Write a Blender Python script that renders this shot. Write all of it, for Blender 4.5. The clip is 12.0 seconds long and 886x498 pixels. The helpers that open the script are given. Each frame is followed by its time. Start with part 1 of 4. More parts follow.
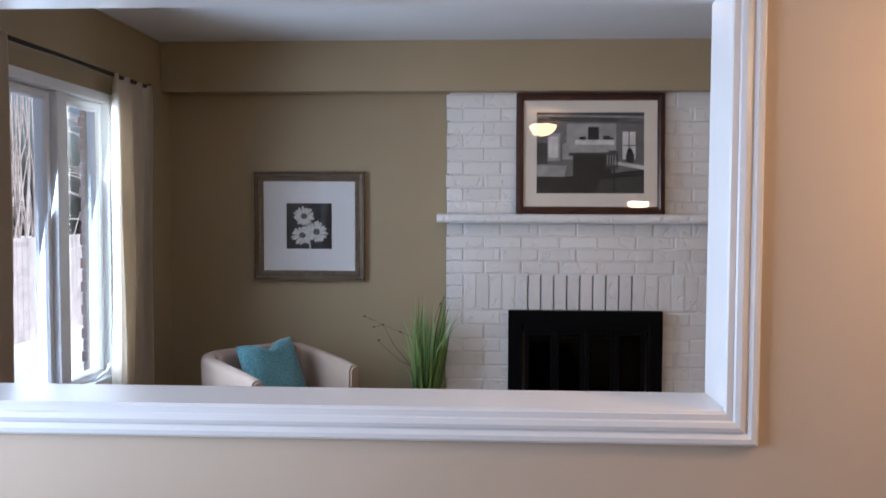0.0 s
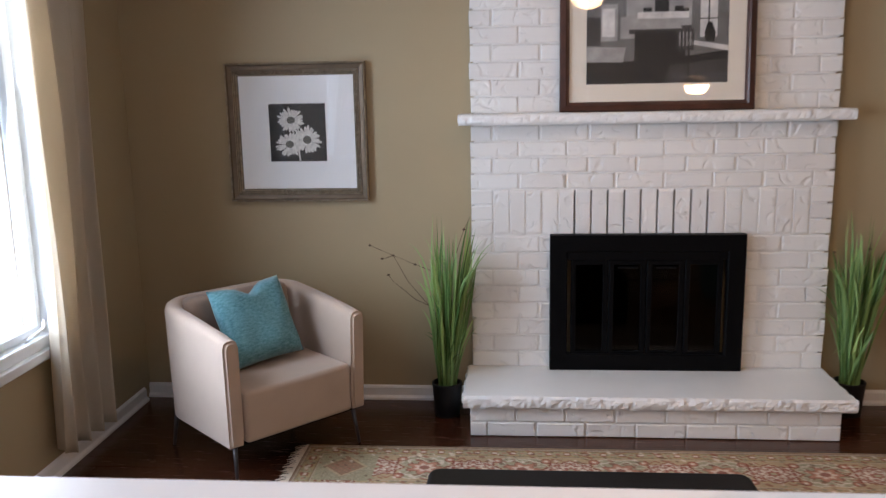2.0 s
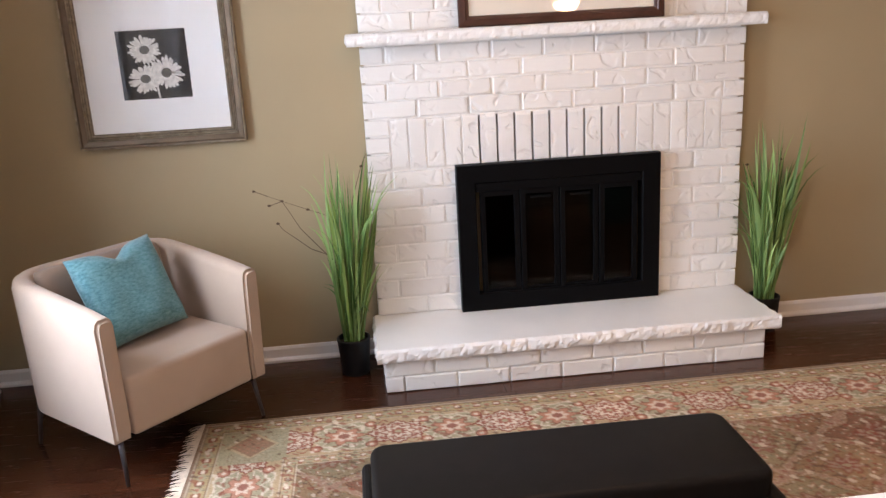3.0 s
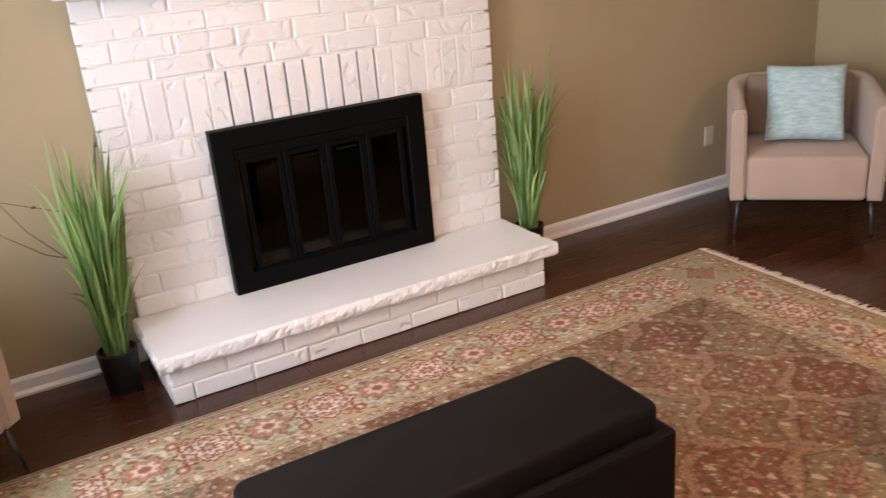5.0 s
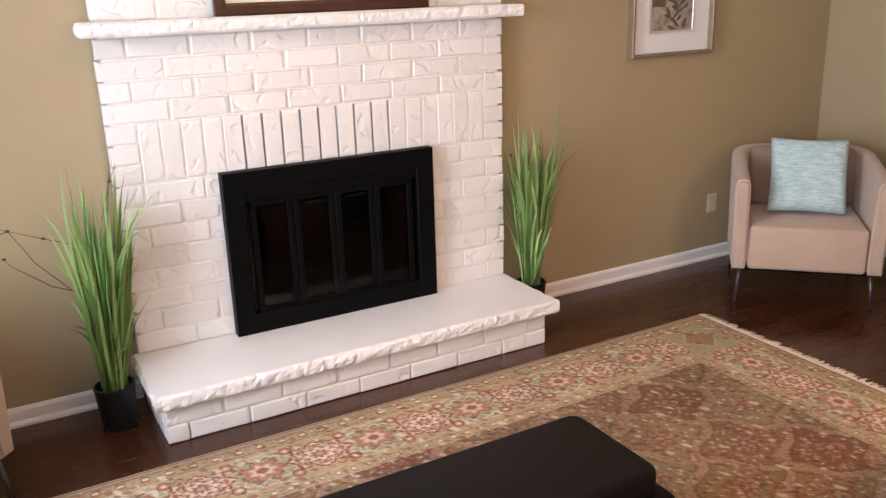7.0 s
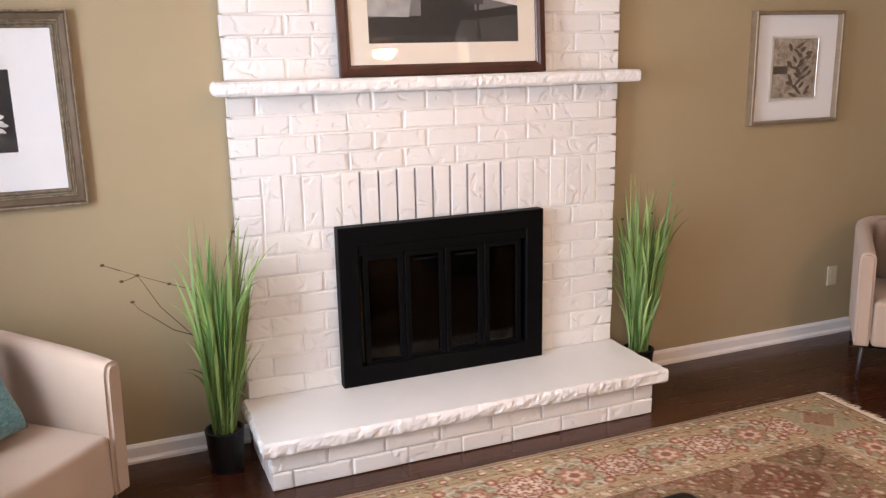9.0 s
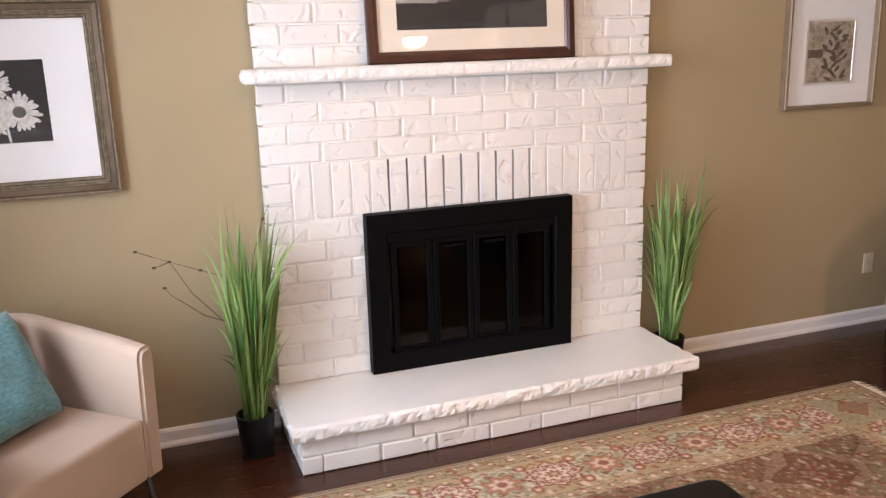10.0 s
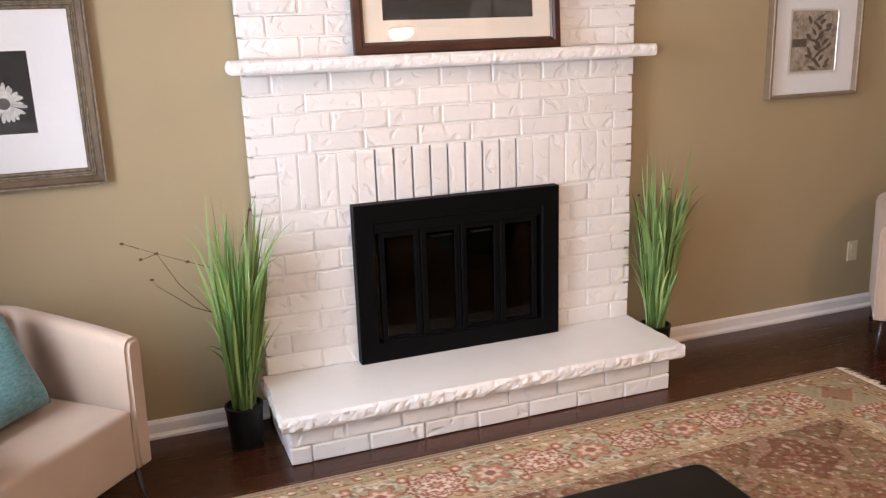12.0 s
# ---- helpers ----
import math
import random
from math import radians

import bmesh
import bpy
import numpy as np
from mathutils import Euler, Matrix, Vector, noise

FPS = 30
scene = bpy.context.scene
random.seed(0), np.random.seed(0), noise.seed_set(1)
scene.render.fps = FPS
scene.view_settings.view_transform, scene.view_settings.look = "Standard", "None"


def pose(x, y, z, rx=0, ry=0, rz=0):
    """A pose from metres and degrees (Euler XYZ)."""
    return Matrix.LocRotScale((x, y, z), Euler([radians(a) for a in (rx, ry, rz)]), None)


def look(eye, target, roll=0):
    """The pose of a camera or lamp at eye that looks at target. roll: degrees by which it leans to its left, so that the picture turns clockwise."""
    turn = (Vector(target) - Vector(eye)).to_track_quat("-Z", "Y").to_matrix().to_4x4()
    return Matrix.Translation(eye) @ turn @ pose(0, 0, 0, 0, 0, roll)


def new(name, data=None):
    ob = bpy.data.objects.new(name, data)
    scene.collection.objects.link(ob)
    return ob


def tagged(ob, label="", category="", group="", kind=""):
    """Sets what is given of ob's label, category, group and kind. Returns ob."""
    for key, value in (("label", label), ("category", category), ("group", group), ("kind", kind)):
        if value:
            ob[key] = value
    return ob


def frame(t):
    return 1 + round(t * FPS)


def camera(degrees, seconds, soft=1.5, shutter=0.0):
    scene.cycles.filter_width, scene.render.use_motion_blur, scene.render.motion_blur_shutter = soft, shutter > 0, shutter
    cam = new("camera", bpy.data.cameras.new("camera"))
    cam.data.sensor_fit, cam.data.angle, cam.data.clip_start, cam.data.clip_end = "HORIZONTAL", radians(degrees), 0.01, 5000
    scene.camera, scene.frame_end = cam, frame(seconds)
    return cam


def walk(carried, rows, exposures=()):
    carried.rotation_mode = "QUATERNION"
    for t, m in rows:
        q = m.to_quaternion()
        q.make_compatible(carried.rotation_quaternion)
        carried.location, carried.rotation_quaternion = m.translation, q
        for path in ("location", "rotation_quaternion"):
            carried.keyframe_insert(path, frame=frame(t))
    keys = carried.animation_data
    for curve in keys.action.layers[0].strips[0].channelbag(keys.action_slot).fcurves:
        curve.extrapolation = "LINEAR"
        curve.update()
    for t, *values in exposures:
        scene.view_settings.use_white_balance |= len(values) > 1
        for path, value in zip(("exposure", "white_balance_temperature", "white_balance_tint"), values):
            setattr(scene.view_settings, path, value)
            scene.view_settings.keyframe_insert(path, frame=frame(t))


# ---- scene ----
cam = camera(55.7, 12.0, soft=1.3, shutter=0.4)
PATH = [
    (0, (-0.662, -5.472, 1.625), (-0.76, -3.477, 1.526), 0.2),
    (0.5, (-0.613, -5.288, 1.628), (-0.78, -3.306, 1.411), -0.4),
    (1, (-0.642, -5.03, 1.689), (-0.794, -3.054, 1.422), 0.1),
    (1.5, (-0.643, -4.671, 1.661), (-0.79, -2.7, 1.36), -0.9),
    (2, (-0.692, -4.324, 1.719), (-0.859, -2.368, 1.341), -1.1),
    (2.2, (-0.764, -4.163, 1.695), (-0.891, -2.213, 1.271), -1.0),
    (2.5, (-0.788, -4.073, 1.696), (-0.818, -2.131, 1.22), -2.1),
    (2.7, (-0.86, -4.004, 1.676), (-0.771, -2.07, 1.176), -2.4),
    (4.3, (-1.096, -3.501, 1.623), (-0.755, -1.666, 0.904), -4.5),
    (4.5, (-1.157, -3.477, 1.639), (-0.634, -1.689, 0.91), -5.1),
    (5, (-1.302, -3.433, 1.662), (-0.419, -1.786, 0.947), -5.0),
    (5.5, (-1.335, -3.434, 1.669), (-0.356, -1.819, 1.013), -3.2),
    (6, (-1.34, -3.436, 1.676), (-0.347, -1.818, 1.049), -1.7),
    (6.5, (-1.346, -3.439, 1.678), (-0.381, -1.797, 1.068), -1.4),
    (7, (-1.345, -3.434, 1.674), (-0.428, -1.761, 1.075), -1.8),
    (7.5, (-1.362, -3.435, 1.682), (-0.499, -1.722, 1.117), -1.7),
    (7.7, (-1.371, -3.432, 1.694), (-0.535, -1.697, 1.153), -1.5),
    (9.3, (-1.391, -3.418, 1.69), (-0.688, -1.603, 1.23), -1.5),
    (9.5, (-1.382, -3.434, 1.675), (-0.697, -1.612, 1.215), -1.8),
    (10, (-1.382, -3.426, 1.68), (-0.727, -1.6, 1.194), -1.7),
    (10.5, (-1.383, -3.435, 1.671), (-0.742, -1.608, 1.17), -1.5),
    (11, (-1.375, -3.437, 1.677), (-0.721, -1.618, 1.162), -1.9),
    (11.5, (-1.377, -3.444, 1.669), (-0.7, -1.631, 1.162), -2.0),
    (12, (-1.379, -3.442, 1.672), (-0.702, -1.629, 1.168), -1.9),
]
EXPOSURES = [
    (0.0, -0.08, 5350, 11), (1.5, 0.0, 5600, 12), (2.0, 0.42, 5750, 12), (2.5, 0.85, 5900, 13), (2.7, 0.98, 6000, 14),
    (4.3, 1.14, 6350, 18), (5.0, 1.20, 6380, 18), (7.7, 1.26, 6380, 18), (9.3, 1.20, 6320, 17), (12.0, 1.20, 6320, 17),
]
walk(cam, [(t, look(eye, target, roll)) for t, eye, target, roll in PATH], EXPOSURES)


# ---------- light ----------
world = bpy.data.worlds.new("sky")
scene.world = world
world.use_nodes = True
_n = world.node_tree.nodes
_l = world.node_tree.links
_bg = _n["Background"]
_sky = _n.new("ShaderNodeTexSky")
_sky.sky_type = "NISHITA"
_sky.sun_disc = False
_sky.dust_density = 6.0
_sky.sun_elevation = radians(40)
_sky.sun_rotation = radians(121)
_l.new(_sky.outputs[0], _bg.inputs[0])
_bg.inputs[1].default_value = 0.15

sun = new("sun", bpy.data.lights.new("sun", "SUN"))
sun.data.energy = 4.2
sun.data.angle = radians(3)
sun.data.color = (1.0, 0.98, 0.95)
sun.matrix_world = look((20, -12, 20), (0, 0, 0))


def window_light(x, y, z, wy, hz, power, colour, toward, spread=180):
    lamp = new("added_daylight", bpy.data.lights.new("added_daylight", "AREA"))
    lamp.data.shape = "RECTANGLE"
    lamp.data.size, lamp.data.size_y = wy, hz
    lamp.data.energy = power
    lamp.data.spread = radians(spread)
    lamp.data.color = colour
    lamp.matrix_world = look((x, y, z), toward)
    return lamp


DAY = (0.83, 0.91, 1.0)
window_light(-2.85, -1.335, 1.43, 1.0, 1.50, 50, DAY, (0, -1.2, 0.95), 140)
window_light(-2.85, -2.73, 1.43, 0.54, 1.50, 5, DAY, (0, -2.73, 1.2))
# fill lamp in an unseen, added kitchen window; brightens the half wall and sill
window_light(-2.855, -4.35, 1.35, 1.5, 1.6, 60, DAY, (0, -3.85, 1.0), 140)


# ---------- materials ----------
def mat(name):
    m = bpy.data.materials.new(name)
    m.use_nodes = True
    nt = m.node_tree
    return m, nt, nt.nodes["Principled BSDF"]


def noise_tex(nt, scale, detail=4.0, rough=0.6, coord="Object", stretch=None, dist=0.0):
    tc = nt.nodes.new("ShaderNodeTexCoord")
    n = nt.nodes.new("ShaderNodeTexNoise")
    n.inputs["Scale"].default_value = scale
    n.inputs["Detail"].default_value = detail
    n.inputs["Roughness"].default_value = rough
    n.inputs["Distortion"].default_value = dist
    if stretch:
        mp = nt.nodes.new("ShaderNodeMapping")
        mp.inputs["Scale"].default_value = stretch
        nt.links.new(tc.outputs[coord], mp.inputs[0])
        nt.links.new(mp.outputs[0], n.inputs["Vector"])
    else:
        nt.links.new(tc.outputs[coord], n.inputs["Vector"])
    return n


def ramp(nt, src, stops):
    r = nt.nodes.new("ShaderNodeValToRGB")
    el = r.color_ramp.elements
    while len(el) < len(stops):
        el.new(0.5)
    for e, (p, c) in zip(el, stops):
        e.position, e.color = p, (*c, 1)
    nt.links.new(src, r.inputs[0])
    return r


def bump(nt, bsdf, src, strength, distance):
    b = nt.nodes.new("ShaderNodeBump")
    b.inputs["Strength"].default_value = strength
    b.inputs["Distance"].default_value = distance
    nt.links.new(src, b.inputs["Height"])
    old = bsdf.inputs["Normal"].links
    if old:
        nt.links.new(old[0].from_socket, b.inputs["Normal"])
    nt.links.new(b.outputs[0], bsdf.inputs["Normal"])


def plain(name, colour, rough=0.5, metal=0.0, vary=0.08, scale=8.0, bumps=0.0, bump_scale=200.0, bump_dist=0.001, spec=0.5, coord="Object"):
    m, nt, b = mat(name)
    n = noise_tex(nt, scale, coord=coord)
    lo = tuple(max(0, c * (1 - vary)) for c in colour)
    hi = tuple(min(1, c * (1 + vary)) for c in colour)
    r = ramp(nt, n.outputs[0], [(0.3, lo), (0.7, hi)])
    nt.links.new(r.outputs[0], b.inputs["Base Color"])
    b.inputs["Roughness"].default_value = rough
    b.inputs["Metallic"].default_value = metal
    b.inputs["Specular IOR Level"].default_value = spec
    if bumps:
        n2 = noise_tex(nt, bump_scale, 3.0, coord=coord)
        bump(nt, b, n2.outputs[0], bumps, bump_dist)
    return m


M_WALL = plain("olive_tan_paint", (0.385, 0.305, 0.18), 0.55, vary=0.03, scale=1.5, bumps=0.12, bump_scale=160, bump_dist=0.002)
M_KITCHEN = plain("beige_paint", (0.60, 0.48, 0.36), 0.55, vary=0.03, scale=2.0, bumps=0.12, bump_scale=160, bump_dist=0.002)
M_CEIL = plain("ceiling_white", (0.78, 0.78, 0.78), 0.8, vary=0.02, scale=3, bumps=0.3, bump_scale=120, bump_dist=0.003)
M_TRIM = plain("white_gloss_paint", (0.80, 0.78, 0.77), 0.32, vary=0.02, scale=5, bumps=0.05, bump_scale=60)
M_FRAME_W = plain("window_white", (0.78, 0.80, 0.82), 0.35, vary=0.02)


def painted_brick():
    m, nt, b = mat("white_painted_brick")
    oi = nt.nodes.new("ShaderNodeObjectInfo")
    tc = nt.nodes.new("ShaderNodeTexCoord")
    geo = nt.nodes.new("ShaderNodeNewGeometry")
    add = nt.nodes.new("ShaderNodeVectorMath")
    add.operation = "ADD"
    mul = nt.nodes.new("ShaderNodeVectorMath")
    mul.operation = "SCALE"
    mul.inputs[0].default_value = (7.0, 13.0, 5.0)
    nt.links.new(oi.outputs["Random"], mul.inputs["Scale"])
    nt.links.new(geo.outputs["Position"], add.inputs[0])
    nt.links.new(mul.outputs[0], add.inputs[1])
    n1 = nt.nodes.new("ShaderNodeTexNoise")
    n1.inputs["Scale"].default_value = 14
    n1.inputs["Detail"].default_value = 1.0
    n1.inputs["Distortion"].default_value = 0.7
    nt.links.new(add.outputs[0], n1.inputs["Vector"])
    dents = ramp(nt, n1.outputs[0], [(0.0, (0.0,) * 3), (0.31, (0.2,) * 3), (0.43, (0.9,) * 3), (0.75, (1.0,) * 3)])
    n2 = nt.nodes.new("ShaderNodeTexNoise")
    n2.inputs["Scale"].default_value = 90
    n2.inputs["Detail"].default_value = 4
    nt.links.new(add.outputs[0], n2.inputs["Vector"])
    bump(nt, b, n2.outputs[0], 0.25, 0.0015)
    bump(nt, b, dents.outputs[0], 0.85, 0.006)
    c = ramp(nt, oi.outputs["Random"], [(0.0, (0.74, 0.72, 0.69)), (1.0, (0.82, 0.81, 0.78))])
    nt.links.new(c.outputs[0], b.inputs["Base Color"])
    b.inputs["Roughness"].default_value = 0.42
    return m


M_BRICK = painted_brick()
M_MORTAR = plain("painted_mortar", (0.76, 0.75, 0.72), 0.45, vary=0.06, scale=20, bumps=0.5, bump_scale=120, bump_dist=0.003)
M_SLAB = plain("white_painted_slab", (0.80, 0.79, 0.77), 0.4, vary=0.02, scale=6, bumps=0.15, bump_scale=45, bump_dist=0.003)


def wood_floor():
    m, nt, b = mat("dark_cherry_floor")
    oi = nt.nodes.new("ShaderNodeObjectInfo")
    n = noise_tex(nt, 3.0, 6, 0.65, stretch=(1.5, 22, 22), dist=0.8)
    r = ramp(nt, n.outputs[0], [(0.25, (0.028, 0.010, 0.0055)), (0.55, (0.068, 0.024, 0.011)), (0.8, (0.115, 0.043, 0.019))])
    mix = nt.nodes.new("ShaderNodeMixRGB")
    mix.blend_type = "MULTIPLY"
    mix.inputs[0].default_value = 0.8
    r2 = ramp(nt, oi.outputs["Random"], [(0.0, (0.55, 0.5, 0.5)), (1.0, (1.1, 1.0, 0.95))])
    nt.links.new(r.outputs[0], mix.inputs[1])
    nt.links.new(r2.outputs[0], mix.inputs[2])
    nt.links.new(mix.outputs[0], b.inputs["Base Color"])
    n2 = noise_tex(nt, 6, 3)
    rr = ramp(nt, n2.outputs[0], [(0.3, (0.16,) * 3), (0.7, (0.30,) * 3)])
    nt.links.new(rr.outputs[0], b.inputs["Roughness"])
    return m


M_FLOOR = wood_floor()
M_TILE = plain("kitchen_floor_tile", (0.20, 0.15, 0.11), 0.35, vary=0.15, scale=3)


def fabric(name, colour, vary=0.10, weave=900, coord="Object"):
    m, nt, b = mat(name)
    n = noise_tex(nt, 5, 3, coord=coord)
    n2 = noise_tex(nt, weave, 2, coord=coord)
    mixn = nt.nodes.new("ShaderNodeMath")
    mixn.operation = "MULTIPLY_ADD"
    mixn.inputs[1].default_value = 0.5
    nt.links.new(n.outputs[0], mixn.inputs[0])
    sc = nt.nodes.new("ShaderNodeMath")
    sc.operation = "MULTIPLY"
    sc.inputs[1].default_value = 0.5
    nt.links.new(n2.outputs[0], sc.inputs[0])
    nt.links.new(sc.outputs[0], mixn.inputs[2])
    lo = tuple(c * (1 - vary) for c in colour)
    hi = tuple(min(1, c * (1 + vary)) for c in colour)
    r = ramp(nt, mixn.outputs[0], [(0.35, lo), (0.65, hi)])
    nt.links.new(r.outputs[0], b.inputs["Base Color"])
    b.inputs["Roughness"].default_value = 0.95
    b.inputs["Specular IOR Level"].default_value = 0.15
    b.inputs["Sheen Weight"].default_value = 0.25
    bump(nt, b, n2.outputs[0], 0.25, 0.0008)
    return m


M_CHAIR = fabric("beige_upholstery", (0.44, 0.34, 0.265), 0.06)
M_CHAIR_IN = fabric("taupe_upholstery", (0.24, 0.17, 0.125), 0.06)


def slub(name, base, light, scale, stretch):
    m, nt, b = mat(name)
    n = noise_tex(nt, scale, 5, 0.75, stretch=stretch)
    r = ramp(nt, n.outputs[0], [(0.35, base), (0.5, tuple(0.5 * (p + q) for p, q in zip(base, light))), (0.66, light)])
    nt.links.new(r.outputs[0], b.inputs["Base Color"])
    b.inputs["Roughness"].default_value = 0.95
    b.inputs["Sheen Weight"].default_value = 0.3
    b.inputs["Specular IOR Level"].default_value = 0.1
    bump(nt, b, n.outputs[0], 0.5, 0.002)
    return m


M_TEAL = slub("teal_slub", (0.06, 0.165, 0.19), (0.17, 0.33, 0.36), 45, (1, 1, 2.5))
M_AQUA = slub("pale_aqua_slub", (0.27, 0.43, 0.45), (0.54, 0.69, 0.70), 30, (0.6, 1, 3.0))


def curtain_cloth():
    m, nt, b = mat("cream_curtain")
    n = noise_tex(nt, 300, 2)
    r = ramp(nt, n.outputs[0], [(0.3, (0.66, 0.59, 0.47)), (0.7, (0.75, 0.68, 0.56))])
    nt.links.new(r.outputs[0], b.inputs["Base Color"])
    b.inputs["Roughness"].default_value = 0.9
    tr = nt.nodes.new("ShaderNodeBsdfTranslucent")
    tr.inputs[0].default_value = (0.72, 0.63, 0.50, 1)
    mx = nt.nodes.new("ShaderNodeMixShader")
    mx.inputs[0].default_value = 0.42
    nt.links.new(b.outputs[0], mx.inputs[1])
    nt.links.new(tr.outputs[0], mx.inputs[2])
    nt.links.new(mx.outputs[0], nt.nodes["Material Output"].inputs[0])
    return m


M_CURTAIN = curtain_cloth()
M_ROD = plain("dark_rod", (0.03, 0.025, 0.02), 0.4, 0.6)
M_LEATHER = plain("dark_leather", (0.006, 0.0045, 0.004), 0.5, vary=0.25, scale=12, bumps=0.3, bump_scale=350, bump_dist=0.001, spec=0.16)
M_BLACK = plain("black_metal", (0.0025, 0.0025, 0.003), 0.5, 0.0, vary=0.2, scale=20, bumps=0.1, bump_scale=300, spec=0.08)
M_FIREBOX = plain("sooty_firebrick", (0.010, 0.009, 0.0085), 0.9, vary=0.5, scale=9, bumps=0.5, bump_scale=40, bump_dist=0.004)
M_STEEL = plain("grey_steel_leg", (0.10, 0.10, 0.11), 0.35, 0.8)
M_POT = plain("black_plastic_pot", (0.008, 0.008, 0.009), 0.45, vary=0.2)
M_SOIL = plain("dark_moss", (0.02, 0.016, 0.01), 0.95, vary=0.5, scale=60, bumps=0.8, bump_scale=90, bump_dist=0.006)


def leafy(name, dark, light):
    m, nt, b = mat(name)
    g = nt.nodes.new("ShaderNodeNewGeometry")
    r = ramp(nt, g.outputs["Random Per Island"], [(0.0, dark), (1.0, light)])
    nt.links.new(r.outputs[0], b.inputs["Base Color"])
    b.inputs["Roughness"].default_value = 0.45
    tr = nt.nodes.new("ShaderNodeBsdfTranslucent")
    nt.links.new(r.outputs[0], tr.inputs[0])
    mx = nt.nodes.new("ShaderNodeMixShader")
    mx.inputs[0].default_value = 0.25
    nt.links.new(b.outputs[0], mx.inputs[1])
    nt.links.new(tr.outputs[0], mx.inputs[2])
    nt.links.new(mx.outputs[0], nt.nodes["Material Output"].inputs[0])
    return m


M_GRASS = leafy("grass_blades", (0.04, 0.125, 0.02), (0.45, 0.62, 0.22))
M_TWIG = plain("brown_twig", (0.09, 0.055, 0.03), 0.8, vary=0.3)


def glass_pane(name, ior=1.45, rough=0.0, tint=(1, 1, 1)):
    m, nt, b = mat(name)
    nt.nodes.remove(b)
    tr = nt.nodes.new("ShaderNodeBsdfTransparent")
    tr.inputs[0].default_value = (*tint, 1)
    gl = nt.nodes.new("ShaderNodeBsdfGlossy")
    gl.inputs["Roughness"].default_value = rough
    lw = nt.nodes.new("ShaderNodeLayerWeight")
    pw = nt.nodes.new("ShaderNodeMath")
    pw.operation = "POWER"
    pw.inputs[1].default_value = 4.5
    nt.links.new(lw.outputs["Facing"], pw.inputs[0])
    fr = nt.nodes.new("ShaderNodeMath")
    fr.operation = "MULTIPLY_ADD"
    fr.inputs[1].default_value = 0.9
    fr.inputs[2].default_value = 0.5 * ((ior - 1) / (ior + 1)) ** 2 * 1.6
    nt.links.new(pw.outputs[0], fr.inputs[0])
    mx = nt.nodes.new("ShaderNodeMixShader")
    nt.links.new(fr.outputs[0], mx.inputs[0])
    nt.links.new(tr.outputs[0], mx.inputs[1])
    nt.links.new(gl.outputs[0], mx.inputs[2])
    nt.links.new(mx.outputs[0], nt.nodes["Material Output"].inputs[0])
    return m


M_GLASS = glass_pane("clear_glass")
M_PICGLASS = glass_pane("picture_glass", 1.5, 0.01)
M_FIREGLASS = glass_pane("smoked_glass", 1.33, 0.03, (0.17, 0.155, 0.145))
M_MAT = plain("white_mat_board", (0.80, 0.80, 0.80), 0.9, vary=0.01)
M_CREAM = plain("cream_mat_board", (0.72, 0.66, 0.56), 0.9, vary=0.02)
M_BRONZE = plain("bronze_silver_frame", (0.13, 0.092, 0.056), 0.42, 0.4, vary=0.22, scale=16, bumps=0.15, bump_scale=90)
M_LIP = plain("rubbed_silver_ridge", (0.36, 0.30, 0.22), 0.35, 0.6, vary=0.4, scale=45, bumps=0.2, bump_scale=90)
M_MAHOGANY = plain("mahogany_frame", (0.055, 0.020, 0.012), 0.3, vary=0.3, scale=14)
M_CHAMPAGNE = plain("champagne_frame", (0.25, 0.185, 0.12), 0.45, 0.25, vary=0.15, scale=30)
M_INK = plain("black_print", (0.012, 0.012, 0.012), 0.7)
M_PETAL = plain("pale_grey_petal", (0.62, 0.61, 0.58), 0.8, vary=0.25, scale=60)
M_PETAL_D = plain("dark_grey_print", (0.10, 0.10, 0.09), 0.8, vary=0.3, scale=60)


# ---------- builders ----------
def link_mesh(name, bm, material, smooth=False):
    me = bpy.data.meshes.new(name)
    bm.normal_update()
    bm.to_mesh(me)
    bm.free()
    if material:
        me.materials.append(material)
    if smooth:
        me.polygons.foreach_set("use_smooth", [True] * len(me.polygons))
    return me


def part(name, bm, material, parent, label="", smooth=False):
    ob = new(name, link_mesh(name, bm, material, smooth))
    ob.parent = parent
    if label:
        ob["label"] = label
    return ob


def thing(name, m, label, category, group="", kind=""):
    ob = new(name)
    ob.matrix_world = m
    return tagged(ob, label, category, group, kind)


def solo(name, bm, material, label="", category="", group="", kind="", smooth=False, m=None):
    ob = new(name, link_mesh(name, bm, material, smooth))
    if m is not None:
        ob.matrix_world = m
    return tagged(ob, label, category, group, kind)


def box(x0, x1, y0, y1, z0, z1, bevel=0.0, seg=2, bm=None):
    out = bm or bmesh.new()
    vs = [out.verts.new(p) for p in ((x0, y0, z0), (x1, y0, z0), (x1, y1, z0), (x0, y1, z0), (x0, y0, z1), (x1, y0, z1), (x1, y1, z1), (x0, y1, z1))]
    fs = [out.faces.new([vs[i] for i in q]) for q in ((3, 2, 1, 0), (4, 5, 6, 7), (0, 1, 5, 4), (1, 2, 6, 5), (2, 3, 7, 6), (3, 0, 4, 7))]
    if bevel:
        es = list({e for f in fs for e in f.edges})
        bmesh.ops.bevel(out, geom=es, offset=bevel, segments=seg, affect="EDGES", profile=0.5)
    return out


